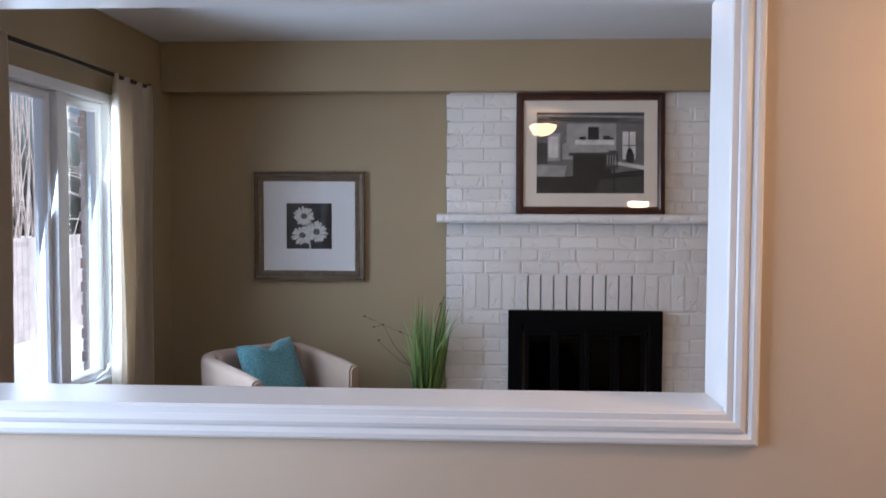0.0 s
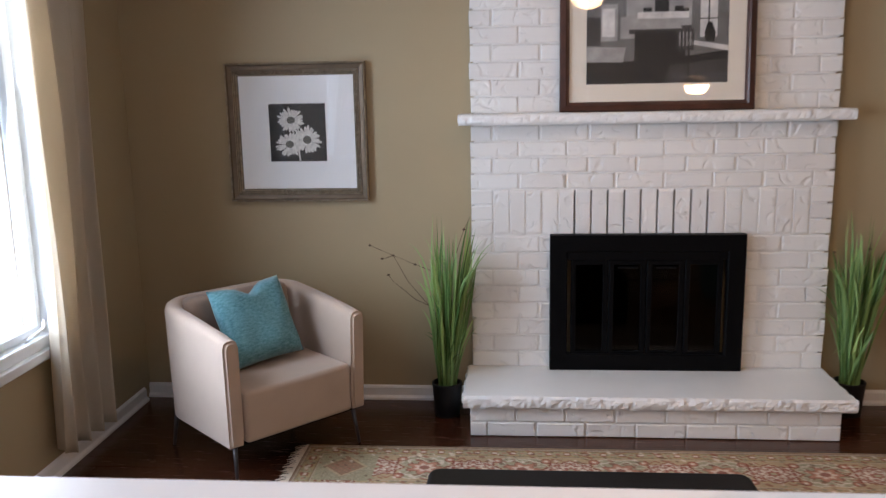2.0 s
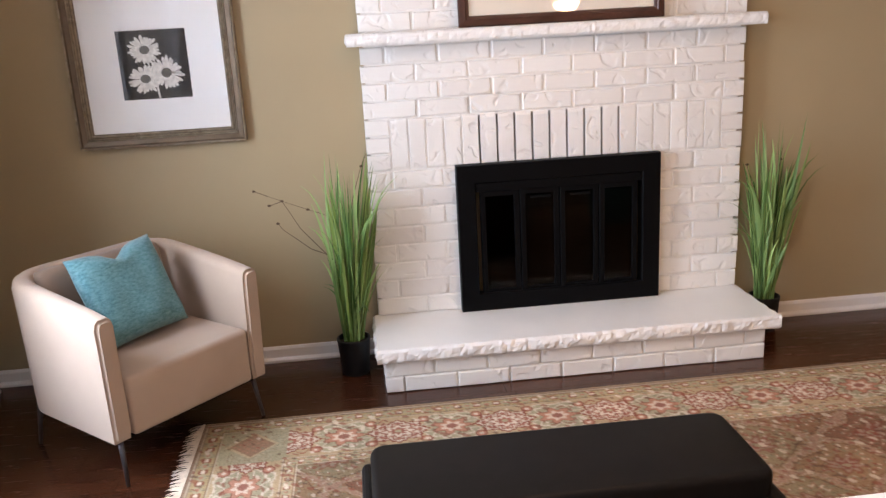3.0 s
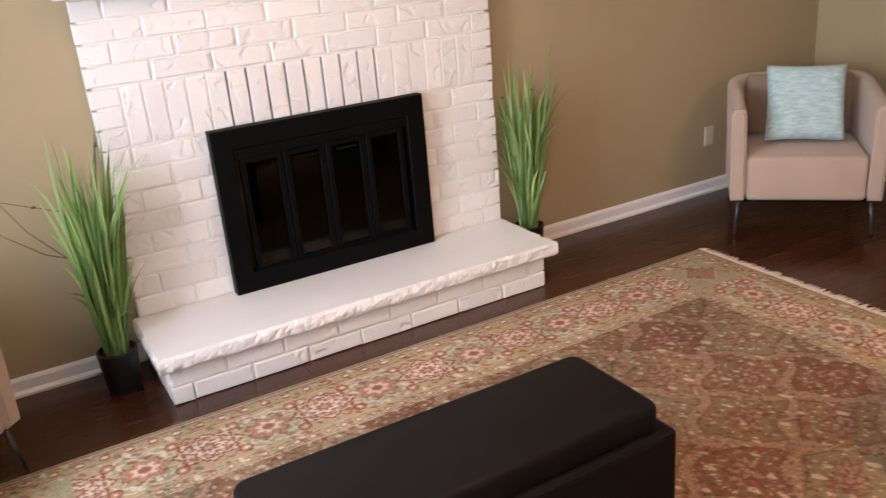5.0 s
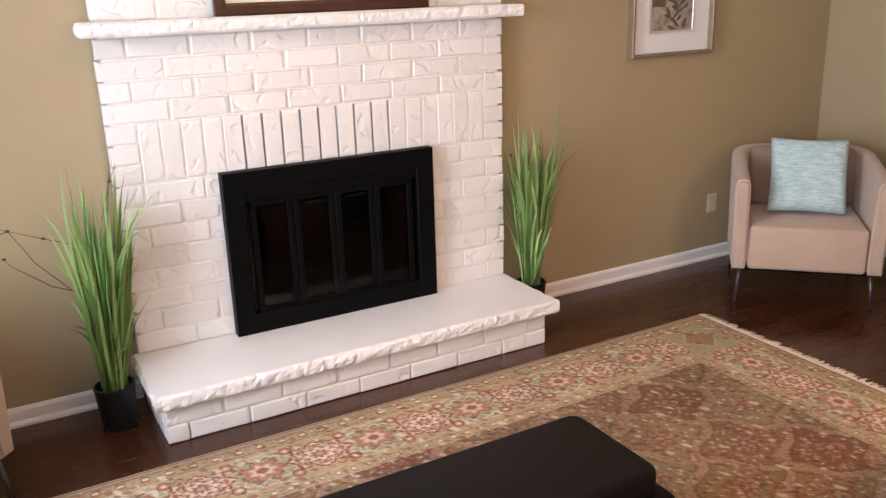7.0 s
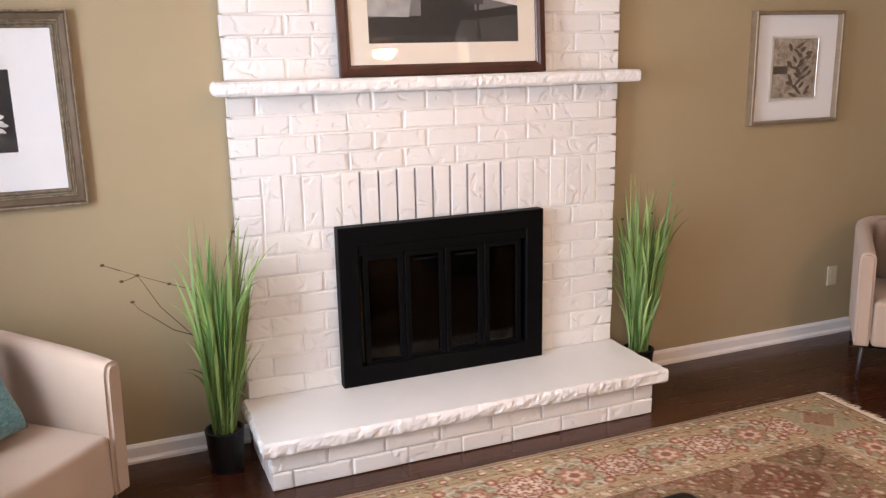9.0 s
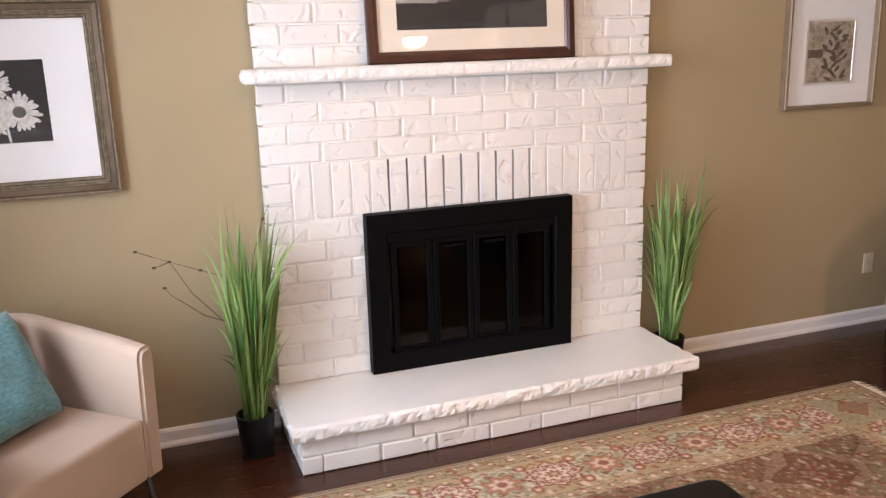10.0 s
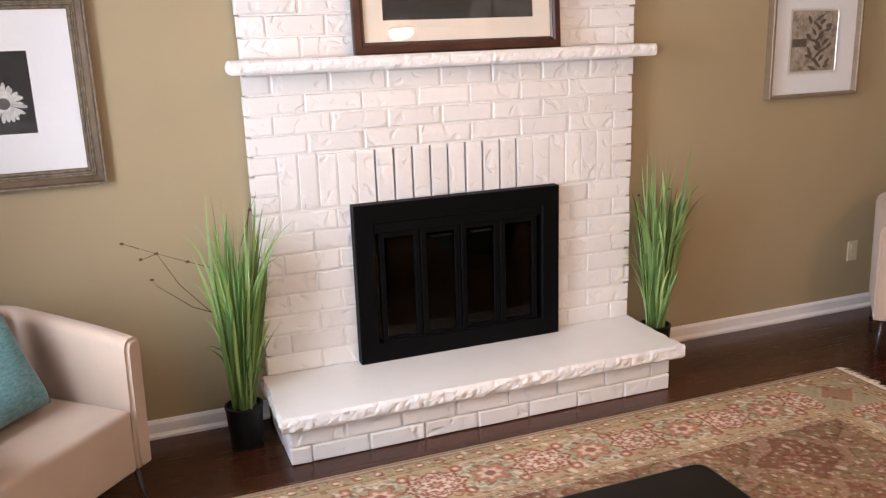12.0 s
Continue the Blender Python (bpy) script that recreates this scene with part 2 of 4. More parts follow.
def tube(points, radius, sides=10, bm=None, taper=1.0):
    out = bm or bmesh.new()
    pts = [Vector(p) for p in points]
    rings = []
    for i, p in enumerate(pts):
        d = (pts[min(i + 1, len(pts) - 1)] - pts[max(i - 1, 0)]).normalized()
        u = d.cross(Vector((0.31, 0.2, 0.93))).normalized()
        w = d.cross(u)
        r = radius * (1 + (taper - 1) * i / max(1, len(pts) - 1))
        rings.append([out.verts.new(p + r * (math.cos(a) * u + math.sin(a) * w)) for a in (2 * math.pi * k / sides for k in range(sides))])
    for a, b in zip(rings, rings[1:]):
        for k in range(sides):
            out.faces.new((a[k], a[(k + 1) % sides], b[(k + 1) % sides], b[k]))
    out.faces.new(list(reversed(rings[0])))
    out.faces.new(rings[-1])
    return out


def lathe(profile, sides=32):
    bm = bmesh.new()
    rings = []
    for r, z in profile:
        rings.append([bm.verts.new((r * math.cos(2 * math.pi * k / sides), r * math.sin(2 * math.pi * k / sides), z)) for k in range(sides)])
    for a, b in zip(rings, rings[1:]):
        for k in range(sides):
            bm.faces.new((a[k], a[(k + 1) % sides], b[(k + 1) % sides], b[k]))
    return bm


def extrude_profile(profile, length, axis="x", closed=True):
    """A closed profile of (depth, height) swept along x from 0 to length."""
    bm = bmesh.new()
    a = [bm.verts.new((0, d, h)) for d, h in profile]
    b = [bm.verts.new((length, d, h)) for d, h in profile]
    n = len(profile)
    for i in range(n):
        bm.faces.new((a[i], a[(i + 1) % n], b[(i + 1) % n], b[i]))
    bm.faces.new(list(reversed(a)))
    bm.faces.new(b)
    bmesh.ops.recalc_face_normals(bm, faces=bm.faces[:])
    return bm


def mitred_frame(w, h, profile):
    """A picture frame round the opening-less outline w x h, in the x-z plane, its front to -y. profile: (inset from the edge, y)."""
    bm = bmesh.new()
    loops = []
    for ins, y in profile:
        loops.append([bm.verts.new(p) for p in ((-w / 2 + ins, y, ins), (w / 2 - ins, y, ins), (w / 2 - ins, y, h - ins), (-w / 2 + ins, y, h - ins))])
    for a, b in zip(loops, loops[1:]):
        for k in range(4):
            bm.faces.new((a[k], a[(k + 1) % 4], b[(k + 1) % 4], b[k]))
    bmesh.ops.recalc_face_normals(bm, faces=bm.faces[:])
    return bm


def poly(points, y, bm=None):
    """A flat polygon in the x-z plane at depth y."""
    out = bm or bmesh.new()
    f = out.faces.new([out.verts.new((x, y, z)) for x, z in points])
    f.normal_update()
    if f.normal.y > 0:
        f.normal_flip()
    return out


# ---------- structure ----------
XL, XR, YN, YS, YK = -2.785, 3.415, 0.13, -3.10, -7.6
CEIL = 2.70
FACE = 0.06


def grid_wall(name, axis, at, thick, u0, u1, z0, z1, holes, material, label):
    """A wall in one mesh with real openings; u runs along the wall, holes are (u0, u1, z0, z1)."""
    us = sorted({u0, u1, *[h[0] for h in holes], *[h[1] for h in holes]})
    zs = sorted({z0, z1, *[h[2] for h in holes], *[h[3] for h in holes]})
    bm = bmesh.new()
    for a, b in zip(us, us[1:]):
        for c, d in zip(zs, zs[1:]):
            um, zm = (a + b) / 2, (c + d) / 2
            if any(h[0] < um < h[1] and h[2] < zm < h[3] for h in holes):
                continue
            if axis == "x":
                box(at, at + thick, a, b, c, d, bm=bm)
            else:
                box(a, b, at, at + thick, c, d, bm=bm)
    bmesh.ops.remove_doubles(bm, verts=bm.verts[:], dist=1e-5)
    seen_faces = {}
    for f in bm.faces[:]:
        key = tuple(round(c, 4) for c in f.calc_center_median())
        seen_faces.setdefault(key, []).append(f)
    dead = [f for fs in seen_faces.values() if len(fs) > 1 for f in fs]
    bmesh.ops.delete(bm, geom=dead, context="FACES_ONLY")
    bmesh.ops.recalc_face_normals(bm, faces=bm.faces[:])
    return solo(name, bm, material, label, "wall", kind="structure")


WIN = (-1.90, -0.77, 0.61, 2.255)
WIN2 = (-3.06, -2.40, 0.61, 2.255)
solo("door_lining", box(0.66, 0.68, -3.327, -3.095, 0.0, 2.18, 0.002), M_TRIM, "white lining of the doorway", "trim", kind="structure")
solo("door_lining", box(1.50, 1.52, -3.327, -3.095, 0.0, 2.18, 0.002), M_TRIM, "white lining of the doorway", "trim", kind="structure")
solo("door_lining", box(0.66, 1.52, -3.327, -3.095, 2.18, 2.2, 0.002), M_TRIM, "white lining of the doorway", "trim", kind="structure")
# added opening out of view, a place for the kitchen fill lamp
WINK = (-5.15, -3.55, 0.45, 2.2)
grid_wall("wall_north", "y", YN, 0.15, XL, XR, 0, CEIL, [], M_WALL, "olive tan painted wall behind the fireplace")
grid_wall("wall_west", "x", XL - 0.16, 0.16, YS, YN + 0.15, 0, CEIL, [WIN, WIN2], M_WALL, "olive tan painted wall with white windows")
grid_wall("wall_east", "x", XR, 0.15, YS, YN + 0.15, 0, CEIL, [], M_WALL, "olive tan painted side wall")
OPEN = (-2.45, -0.022, 1.085, 2.215)
grid_wall("wall_south", "y", -3.314, 0.214, XL - 0.16, XR + 0.15, 0, CEIL, [OPEN, (0.66, 1.52, 0.0, 2.2)], M_KITCHEN, "beige painted half wall with a cased opening")
grid_wall("wall_kitchen_west", "x", XL - 0.16, 0.16, YK, -3.314, 0, CEIL, [WINK], M_KITCHEN, "beige painted kitchen wall with an added, unseen wide window")
grid_wall("wall_kitchen_east", "x", XR, 0.15, YK, -3.314, 0, CEIL, [], M_KITCHEN, "beige painted kitchen wall")
grid_wall("wall_kitchen_south", "y", YK - 0.15, 0.15, XL - 0.16, XR + 0.15, 0, CEIL, [], M_KITCHEN, "beige painted kitchen wall")
solo("ceiling", box(XL - 0.16, XR + 0.15, YK - 0.15, YN + 0.15, CEIL, CEIL + 0.12), M_CEIL, "white textured ceiling", "ceiling", kind="structure")
solo("bulkhead", box(XL, XR, -0.03, YN, 2.375, CEIL, 0.004), M_WALL, "olive tan bulkhead along the ceiling", "bulkhead", kind="structure")
solo("floor", box(XL - 0.16, XR + 0.15, YS, YN + 0.15, -0.1, -0.012), M_FIREBOX, "dark cherry hardwood plank floor", "floor", kind="structure")
FLOOR = bpy.data.objects["floor"]
solo("kitchen_floor", box(XL - 0.16, XR + 0.15, YK - 0.15, YS, -0.1, -0.001), M_TILE, "beige tiled kitchen floor", "floor", kind="structure")

# cased opening: sill board, jamb, head and moulded casing on the kitchen side
solo("sill", box(-2.45, -0.022, -3.327, -3.108, 1.085, 1.109, 0.004), M_TRIM, "white painted sill board of the opening", "sill", kind="structure")
solo("jamb", box(-0.042, -0.022, -3.327, -3.108, 1.109, 2.187, 0.003), M_TRIM, "white painted jamb of the opening", "jamb", kind="structure")
solo("jamb", box(-2.45, -2.428, -3.327, -3.108, 1.109, 2.187, 0.003), M_TRIM, "white painted jamb of the opening", "jamb", kind="structure")
solo("head_jamb", box(-2.45, -0.022, -3.327, -3.108, 2.187, 2.215, 0.002), M_TRIM, "white painted head of the opening", "jamb", kind="structure")
CAS = [(0.0, 0.0), (0.0, 0.013), (0.004, 0.017), (0.020, 0.017), (0.024, 0.021), (0.037, 0.025), (0.047, 0.022), (0.052, 0.016), (0.056, 0.017), (0.066, 0.023), (0.078, 0.022), (0.085, 0.015), (0.088, 0.0)]


def casing(name, x0, x1, z0, z1, side):
    """Moulding on the kitchen face, from its inner edge outwards: side is 'down', 'up', 'right' or 'left'."""
    bm = bmesh.new()
    ends = []
    for end in (0, 1):
        ring = []
        for w, d in CAS:
            miter = w
            if side in ("down", "up"):
                z = (z1 - w) if side == "down" else (z0 + w)
                ring.append(bm.verts.new(((x0 - miter) if end == 0 else (x1 + miter), -3.314 - d, z)))
            else:
                x = (x0 + w) if side == "right" else (x1 - w)
                ring.append(bm.verts.new((x, -3.314 - d, (z0 - miter) if end == 0 else (z1 + miter))))
        ends.append(ring)
    n = len(CAS)
    for i in range(n - 1):
        bm.faces.new((ends[0][i], ends[0][i + 1], ends[1][i + 1], ends[1][i]))
    bmesh.ops.recalc_face_normals(bm, faces=bm.faces[:])
    ob = solo(name, bm, M_TRIM, "white moulded casing round the opening", "trim", kind="structure")
    return ob


casing("trim", -2.43, -0.048, 0.9, 1.105, "down")
casing("trim", -2.43, -0.048, 2.19, 2.3, "up")
casing("trim", -0.048, 0.07, 1.105, 2.19, "right")
casing("trim", -2.53, -2.43, 1.105, 2.19, "left")

# baseboards
BB = [(0.0, 0.0), (-0.026, 0.0), (-0.026, 0.012), (-0.016, 0.022), (-0.013, 0.024), (-0.013, 0.066), (-0.006, 0.078), (0.0, 0.081)]


def baseboard(length, m):
    solo("baseboard", extrude_profile(BB, length), M_TRIM, "white painted baseboard with a shoe moulding", "baseboard", kind="structure", m=m)


baseboard(-0.915 - XL, pose(XL, YN, 0))
baseboard(XR - 0.915, pose(0.915, YN, 0))
baseboard(3.15, pose(XL, YS, 0, 0, 0, 90))
baseboard(3.15, pose(XR, YN - 0.03, 0, 0, 0, -90))


# ---------- windows ----------
def window(name, y0, y1, z0, z1, panes, label):
    top = thing(name, pose(XL, 0, 0), label, "window", kind="structure")
    f = 0.055
    part("window_sill", box(-0.10, 0.035, y0 - 0.02, y1 + 0.02, z0 - 0.045, z0, 0.006), M_FRAME_W, top)
    for nm, b in (("window_frame", (y0, y0 + f, z0, z1)), ("window_frame", (y1 - f, y1, z0, z1)), ("window_frame", (y0 + f, y1 - f, z1 - f, z1)), ("window_frame", (y0 + f, y1 - f, z0, z0 + f))):
        part(nm, box(-0.12, 0.012, *b, 0.006), M_FRAME_W, top)
    w = (y1 - y0 - 2 * f) / panes
    for k in range(panes):
        a, b = y0 + f + k * w, y0 + f + (k + 1) * w
        if k:
            part("mullion", box(-0.12, 0.004, a - 0.05, a + 0.05, z0 + f, z1 - f, 0.005), M_FRAME_W, top)
            a += 0.05
        if k < panes - 1:
            b -= 0.05
        s = 0.05
        sash = part("sash", mitred_frame(b - a, z1 - z0 - 2 * f, [(0, 0.0), (0, -0.035), (0.012, -0.045), (s - 0.01, -0.045), (s, -0.03), (s, 0.0)]), M_FRAME_W, top)
        sash.matrix_local = pose(-0.075, (a + b) / 2, z0 + f, 0, 0, 90)
        pane = part("pane", box(-0.079, -0.075, a + s, b - s, z0 + f + s, z1 - f - s), M_GLASS, top)
        pane.visible_shadow = False
        part("crank_handle", tube([(-0.02, b - 0.16, z0 + f + 0.0), (0.02, b - 0.16, z0 + f + 0.03), (0.03, b - 0.10, z0 + f + 0.045), (0.03, b - 0.08, z0 + f + 0.08)], 0.008, 8), M_FRAME_W, top)
    return top


window("window_1", *WIN, 2, "white casement window with two panes and crank handles")
window("window_2", *WIN2, 1, "white casement window")
# unseen window, added around the kitchen fill lamp
window("added_window", *WINK, 3, "wide white kitchen window")


# ---------- curtains ----------
def curtain(name, y0, y1, z1, seed, label):
    rng = random.Random(seed)
    bm = bmesh.new()
    nu, nz = 110, 44
    folds = 3.6
    rows = []
    for j in range(nz + 1):
        v = j / nz
        z = z1 * (1 - v) + 0.14 * v
        row = []
        for i in range(nu + 1):
            u = i / nu
            ph = 2 * math.pi * folds * (u + 0.03 * math.sin(5 * u + 2 * v + seed))
            amp = 0.040 + 0.014 * v - 0.012 * math.exp(-v * 14)
            x = 0.09 + amp * math.sin(ph) + 0.014 * math.sin(2.1 * ph + 1 + v * 2) * v + 0.016 * v * math.sin(3 * v + u * 4) + 0.004 * math.sin(9 * v + 7 * u + seed)
            y = y0 + (y1 - 0.10 * v - y0) * u + 0.022 * math.cos(ph) + 0.012 * math.sin(4 * v + seed) * v
            row.append(bm.verts.new((XL + x, y, z)))
        rows.append(row)
    for a, b in zip(rows, rows[1:]):
        for i in range(nu):
            bm.faces.new((a[i], a[i + 1], b[i + 1], b[i]))
    top = thing(name, pose(0, 0, 0), label, "curtain", "curtains at the window")
    cloth = part("cloth", bm, M_CURTAIN, top, smooth=True)
    md = cloth.modifiers.new("thickness", "SOLIDIFY")
    md.thickness = 0.003
    return top


curtain("curtain", -0.97, -0.43, 2.352, 1.3, "cream linen curtain drawn aside beside the window")
curtain("curtain", -2.42, -1.95, 2.352, 4.1, "cream linen curtain drawn aside beside the window")
rod = thing("curtain_rod", pose(0, 0, 0), "thin dark metal curtain rod above the window", "curtain rod")
part("rod", tube([(XL + 0.085, -2.50, 2.345), (XL + 0.085, -0.44, 2.345)], 0.011, 12), M_ROD, rod, smooth=True)
for yy in (-2.50, -0.43):
    bm = bmesh.new()
    bmesh.ops.create_uvsphere(bm, u_segments=16, v_segments=10, radius=0.022, matrix=Matrix.Translation((XL + 0.085, yy, 2.345)))
    part("finial", bm, M_ROD, rod, smooth=True)
for yy in (-2.47, -0.455):
    part("bracket", box(XL, XL + 0.09, yy - 0.008, yy + 0.008, 2.332, 2.349, 0.002), M_ROD, rod)


# ---------- fireplace ----------
def chiselled(x0, x1, y0, y1, z0, z1, amp, seed, step=0.012):
    """A slab whose front and side edges are rough-hewn; y0 is the front."""
    bm = bmesh.new()
    nx, nz = int((x1 - x0) / step), 6
    ny = int((y1 - y0) / 0.02)

    def rough(p, n):
        a = noise.noise(Vector((p[0] * 30 + seed, p[1] * 30, p[2] * 34))) + 0.6 * noise.noise(Vector((p[0] * 75, p[1] * 75 + seed, p[2] * 70)))
        return Vector(p) + Vector(n) * (amp * (a - 0.15))
    outline = [(x0, y1 + (y0 - y1) * k / ny, (-1, 0, 0)) for k in range(ny)] + [(x0 + (x1 - x0) * k / nx, y0, (0, -1, 0)) for k in range(nx + 1)] + [(x1, y0 + (y1 - y0) * k / ny, (1, 0, 0)) for k in range(1, ny + 1)]
    rings = []
    for j in range(nz + 1):
        z = z0 + (z1 - z0) * j / nz
        bulge = 0.006 * math.sin(math.pi * j / nz) - (0.006 if j in (0, nz) else 0)
        ring = []
        for x, y, n in outline:
            p = rough((x, y, z), n)
            p += Vector(n) * bulge
            if j == nz:
                p.z = z1
            ring.append(bm.verts.new(p))
        rings.append(ring)
    for a, b in zip(rings, rings[1:]):
        for i in range(len(outline) - 1):
            bm.faces.new((a[i], a[i + 1], b[i + 1], b[i]))
    bm.faces.new(rings[-1])
    bm.faces.new(list(reversed(rings[0])))
    bm.faces.new([r[-1] for r in rings] + [r[0] for r in reversed(rings)])
    bmesh.ops.recalc_face_normals(bm, faces=bm.faces[:])
    return bm


FIRE = thing("fireplace", pose(0, 0, 0), "white painted brick fireplace with a raised hearth", "fireplace", kind="structure")
core = bmesh.new()
for b in ((-0.893, -0.46, 0.067, YN, 0.2, 2.375), (0.46, 0.905, 0.067, YN, 0.2, 2.375), (-0.46, 0.46, 0.067, YN, 1.18, 2.375), (-0.46, -0.40, 0.067, YN, 0.90, 1.18), (0.335, 0.46, 0.067, YN, 0.90, 1.18), (-0.40, 0.335, 0.118, YN, 0.90, 1.18)):
    box(*b, bm=core)
part("core", core, M_MORTAR, FIRE)
part("core", box(-0.900, 0.873, -0.364, 0.08, 0.001, 0.15), M_MORTAR, FIRE)
part("hearth_slab", chiselled(-0.942, 0.942, -0.405, 0.075, 0.155, 0.22, 0.0075, 3.0), M_SLAB, FIRE, "white painted slab with a chiselled edge")
part("mantel_shelf", chiselled(-0.968, 0.972, -0.062, 0.075, 1.528, 1.583, 0.006, 9.0), M_SLAB, FIRE, "white painted mantel shelf with a chiselled edge")

# glass-door insert
insert = thing("fireplace_screen", pose(0, 0, 0), "black metal fireplace surround with four glass doors", "fireplace screen")
fz0, fz1 = 0.221, 0.953
part("frame", mitred_frame(1.0, fz1 - fz0, [(0.0, 0.055), (0.0, 0.004), (0.004, 0.0), (0.085, 0.0), (0.09, 0.006), (0.09, 0.05)]), M_BLACK, insert).matrix_local = pose(0, 0, fz0)
part("header", box(-0.41, 0.41, 0.006, 0.05, 0.82, 0.862, 0.003), M_BLACK, insert)
part("louvre", box(-0.41, 0.41, 0.004, 0.05, fz0 + 0.006, 0.268, 0.003), M_BLACK, insert)
part("louvre", box(-0.41, 0.41, 0.008, 0.05, 0.272, 0.298, 0.003), M_BLACK, insert)
for k in range(4):
    a = -0.392 + 0.196 * k
    door = part("door", mitred_frame(0.192, 0.522, [(0, 0.04), (0, 0.018), (0.003, 0.015), (0.024, 0.015), (0.027, 0.02), (0.027, 0.04)]), M_BLACK, insert)
    door.matrix_local = pose(a + 0.098, 0, 0.298)
    g = part("glass", box(-0.072, 0.072, 0.026, 0.030, 0.026, 0.496), M_FIREGLASS, door)
    if k in (1, 2):
        part("handle", box(-0.05, 0.05, -0.004, 0.012, 0.478, 0.488, 0.003), M_BLACK, door)
fb = bmesh.new()
for b in ((-0.43, 0.43, 0.50, 0.53, 0.2, 0.92), (-0.46, -0.43, 0.05, 0.53, 0.2, 0.92), (0.43, 0.46, 0.05, 0.53, 0.2, 0.92), (-0.43, 0.43, 0.05, 0.50, 0.89, 0.92), (-0.43, 0.43, 0.05, 0.50, 0.2, 0.24)):
    box(*b, bm=fb)
part("firebox", fb, M_FIREBOX, insert, "sooty brick firebox")
grate = part("grate", box(-0.25, 0.25, 0.16, 0.18, 0.29, 0.31, 0.003), M_BLACK, insert)
part("grate", box(-0.25, 0.25, 0.34, 0.36, 0.29, 0.31, 0.003), M_BLACK, insert)
for k in range(6):
    part("grate_bar", box(-0.24 + 0.09 * k, -0.225 + 0.09 * k, 0.14, 0.38, 0.24, 0.29, 0.003), M_BLACK, insert)


# ---------- armchairs ----------
def armchair(m, label):
    top = thing("armchair", m, label, "armchair", "pair of tub armchairs")
    W, D, Z0 = 0.366, 0.335, 0.188
    # shell: U in plan, open to -y
    def path(r, wx, dy):
        pts = [(-wx, -D)]
        pts += [(-wx, -D + (D + dy - r + D - D) * k / 5) for k in range(1, 5)]
        n = 10
        for k in range(n + 1):
            a = math.pi - 0.5 * math.pi * k / n
            pts.append((-wx + r + r * math.cos(a), dy - r + r * math.sin(a)))
        for k in range(1, 5):
            pts.append(((-wx + r) + (2 * wx - 2 * r) * k / 5, dy))
        for k in range(n + 1):
            a = 0.5 * math.pi - 0.5 * math.pi * k / n
            pts.append((wx - r + r * math.cos(a), dy - r + r * math.sin(a)))
        pts += [(wx, (dy - r) + (-D - dy + r) * k / 5) for k in range(1, 6)]
        return pts
    outer, inner = path(0.16, W, D), path(0.10, W - 0.075, D - 0.085)
    bm = bmesh.new()
    n = len(outer)

    def height(p):
        t = (p[1] + D) / (2 * D)
        return 0.672 + 0.075 * min(1, max(0, t)) ** 0.8
    loops = []
    for i in range(n):
        o, q = Vector(outer[i]), Vector(inner[i])
        h = height(outer[i])
        d = (q - o)
        flare = 0.018
        ring = []
        # outer face up, over the rounded top, inner face down
        steps = [(0.02, Z0), (0.0, Z0 + 0.015), (0.0, Z0 + 0.2), (0.0, h - 0.10), (0.0, h - 0.035), (0.10, h - 0.010), (0.3, h), (0.7, h), (0.90, h - 0.010), (1.0, h - 0.035), (1.0, h - 0.15), (1.0, Z0 + 0.05), (0.9, Z0)]
        for f, z in steps:
            p = o + d * f
            up = (z - Z0) / (h - Z0)
            off = (o - Vector((0, 0))).normalized() * flare * up
            ring.append(bm.verts.new((p.x + off.x * 0.6, p.y + off.y * 0.6, z)))
        loops.append(ring)
    for a, b in zip(loops, loops[1:]):
        for k in range(len(a) - 1):
            bm.faces.new((a[k], b[k], b[k + 1], a[k + 1]))
        bm.faces.new((a[-1], b[-1], b[0], a[0]))
    bm.faces.new(loops[0])
    bm.faces.new(list(reversed(loops[-1])))
    bmesh.ops.recalc_face_normals(bm, faces=bm.faces[:])
    fe = [e for e in bm.edges if all(abs(v.co.y + D) < 0.03 for v in e.verts) and len(e.link_faces) == 2 and any(len(f.verts) > 6 for f in e.link_faces)]
    bmesh.ops.bevel(bm, geom=fe, offset=0.012, segments=3, affect="EDGES")
    shell = part("shell", bm, M_CHAIR, top, smooth=True)
    md = shell.modifiers.new("auto", "EDGE_SPLIT")
    md.split_angle = radians(50)
    # seat block and cushioned back
    seat = box(-W + 0.078, W - 0.078, -D - 0.004, D - 0.10, Z0 + 0.002, 0.425, 0.022, 4)
    for v in seat.verts:
        if v.co.z > 0.35:
            v.co.z += 0.018 * (1 - (v.co.x / 0.3) ** 2) * (1 - ((v.co.y + 0.05) / 0.36) ** 2)
    part("seat", seat, M_CHAIR, top, smooth=True)
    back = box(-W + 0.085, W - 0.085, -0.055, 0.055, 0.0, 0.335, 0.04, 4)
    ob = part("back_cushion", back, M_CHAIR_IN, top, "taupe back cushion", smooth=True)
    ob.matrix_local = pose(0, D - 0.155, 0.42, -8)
    part("underframe", box(-W + 0.03, W - 0.03, -D + 0.03, D - 0.06, Z0 - 0.014, Z0 + 0.004, 0.004), M_BLACK, top)
    for sx in (-1, 1):
        for sy in (-1, 1):
            a = (sx * (W - 0.045), sy * (D - 0.05), Z0)
            b = (sx * (W - 0.03), sy * (D - 0.02), 0.0)
            part("leg", tube([a, ((a[0] + b[0]) / 2, (a[1] + b[1]) / 2, Z0 / 2), b], 0.012, 12, taper=0.6), M_STEEL, top, smooth=True)
    return top


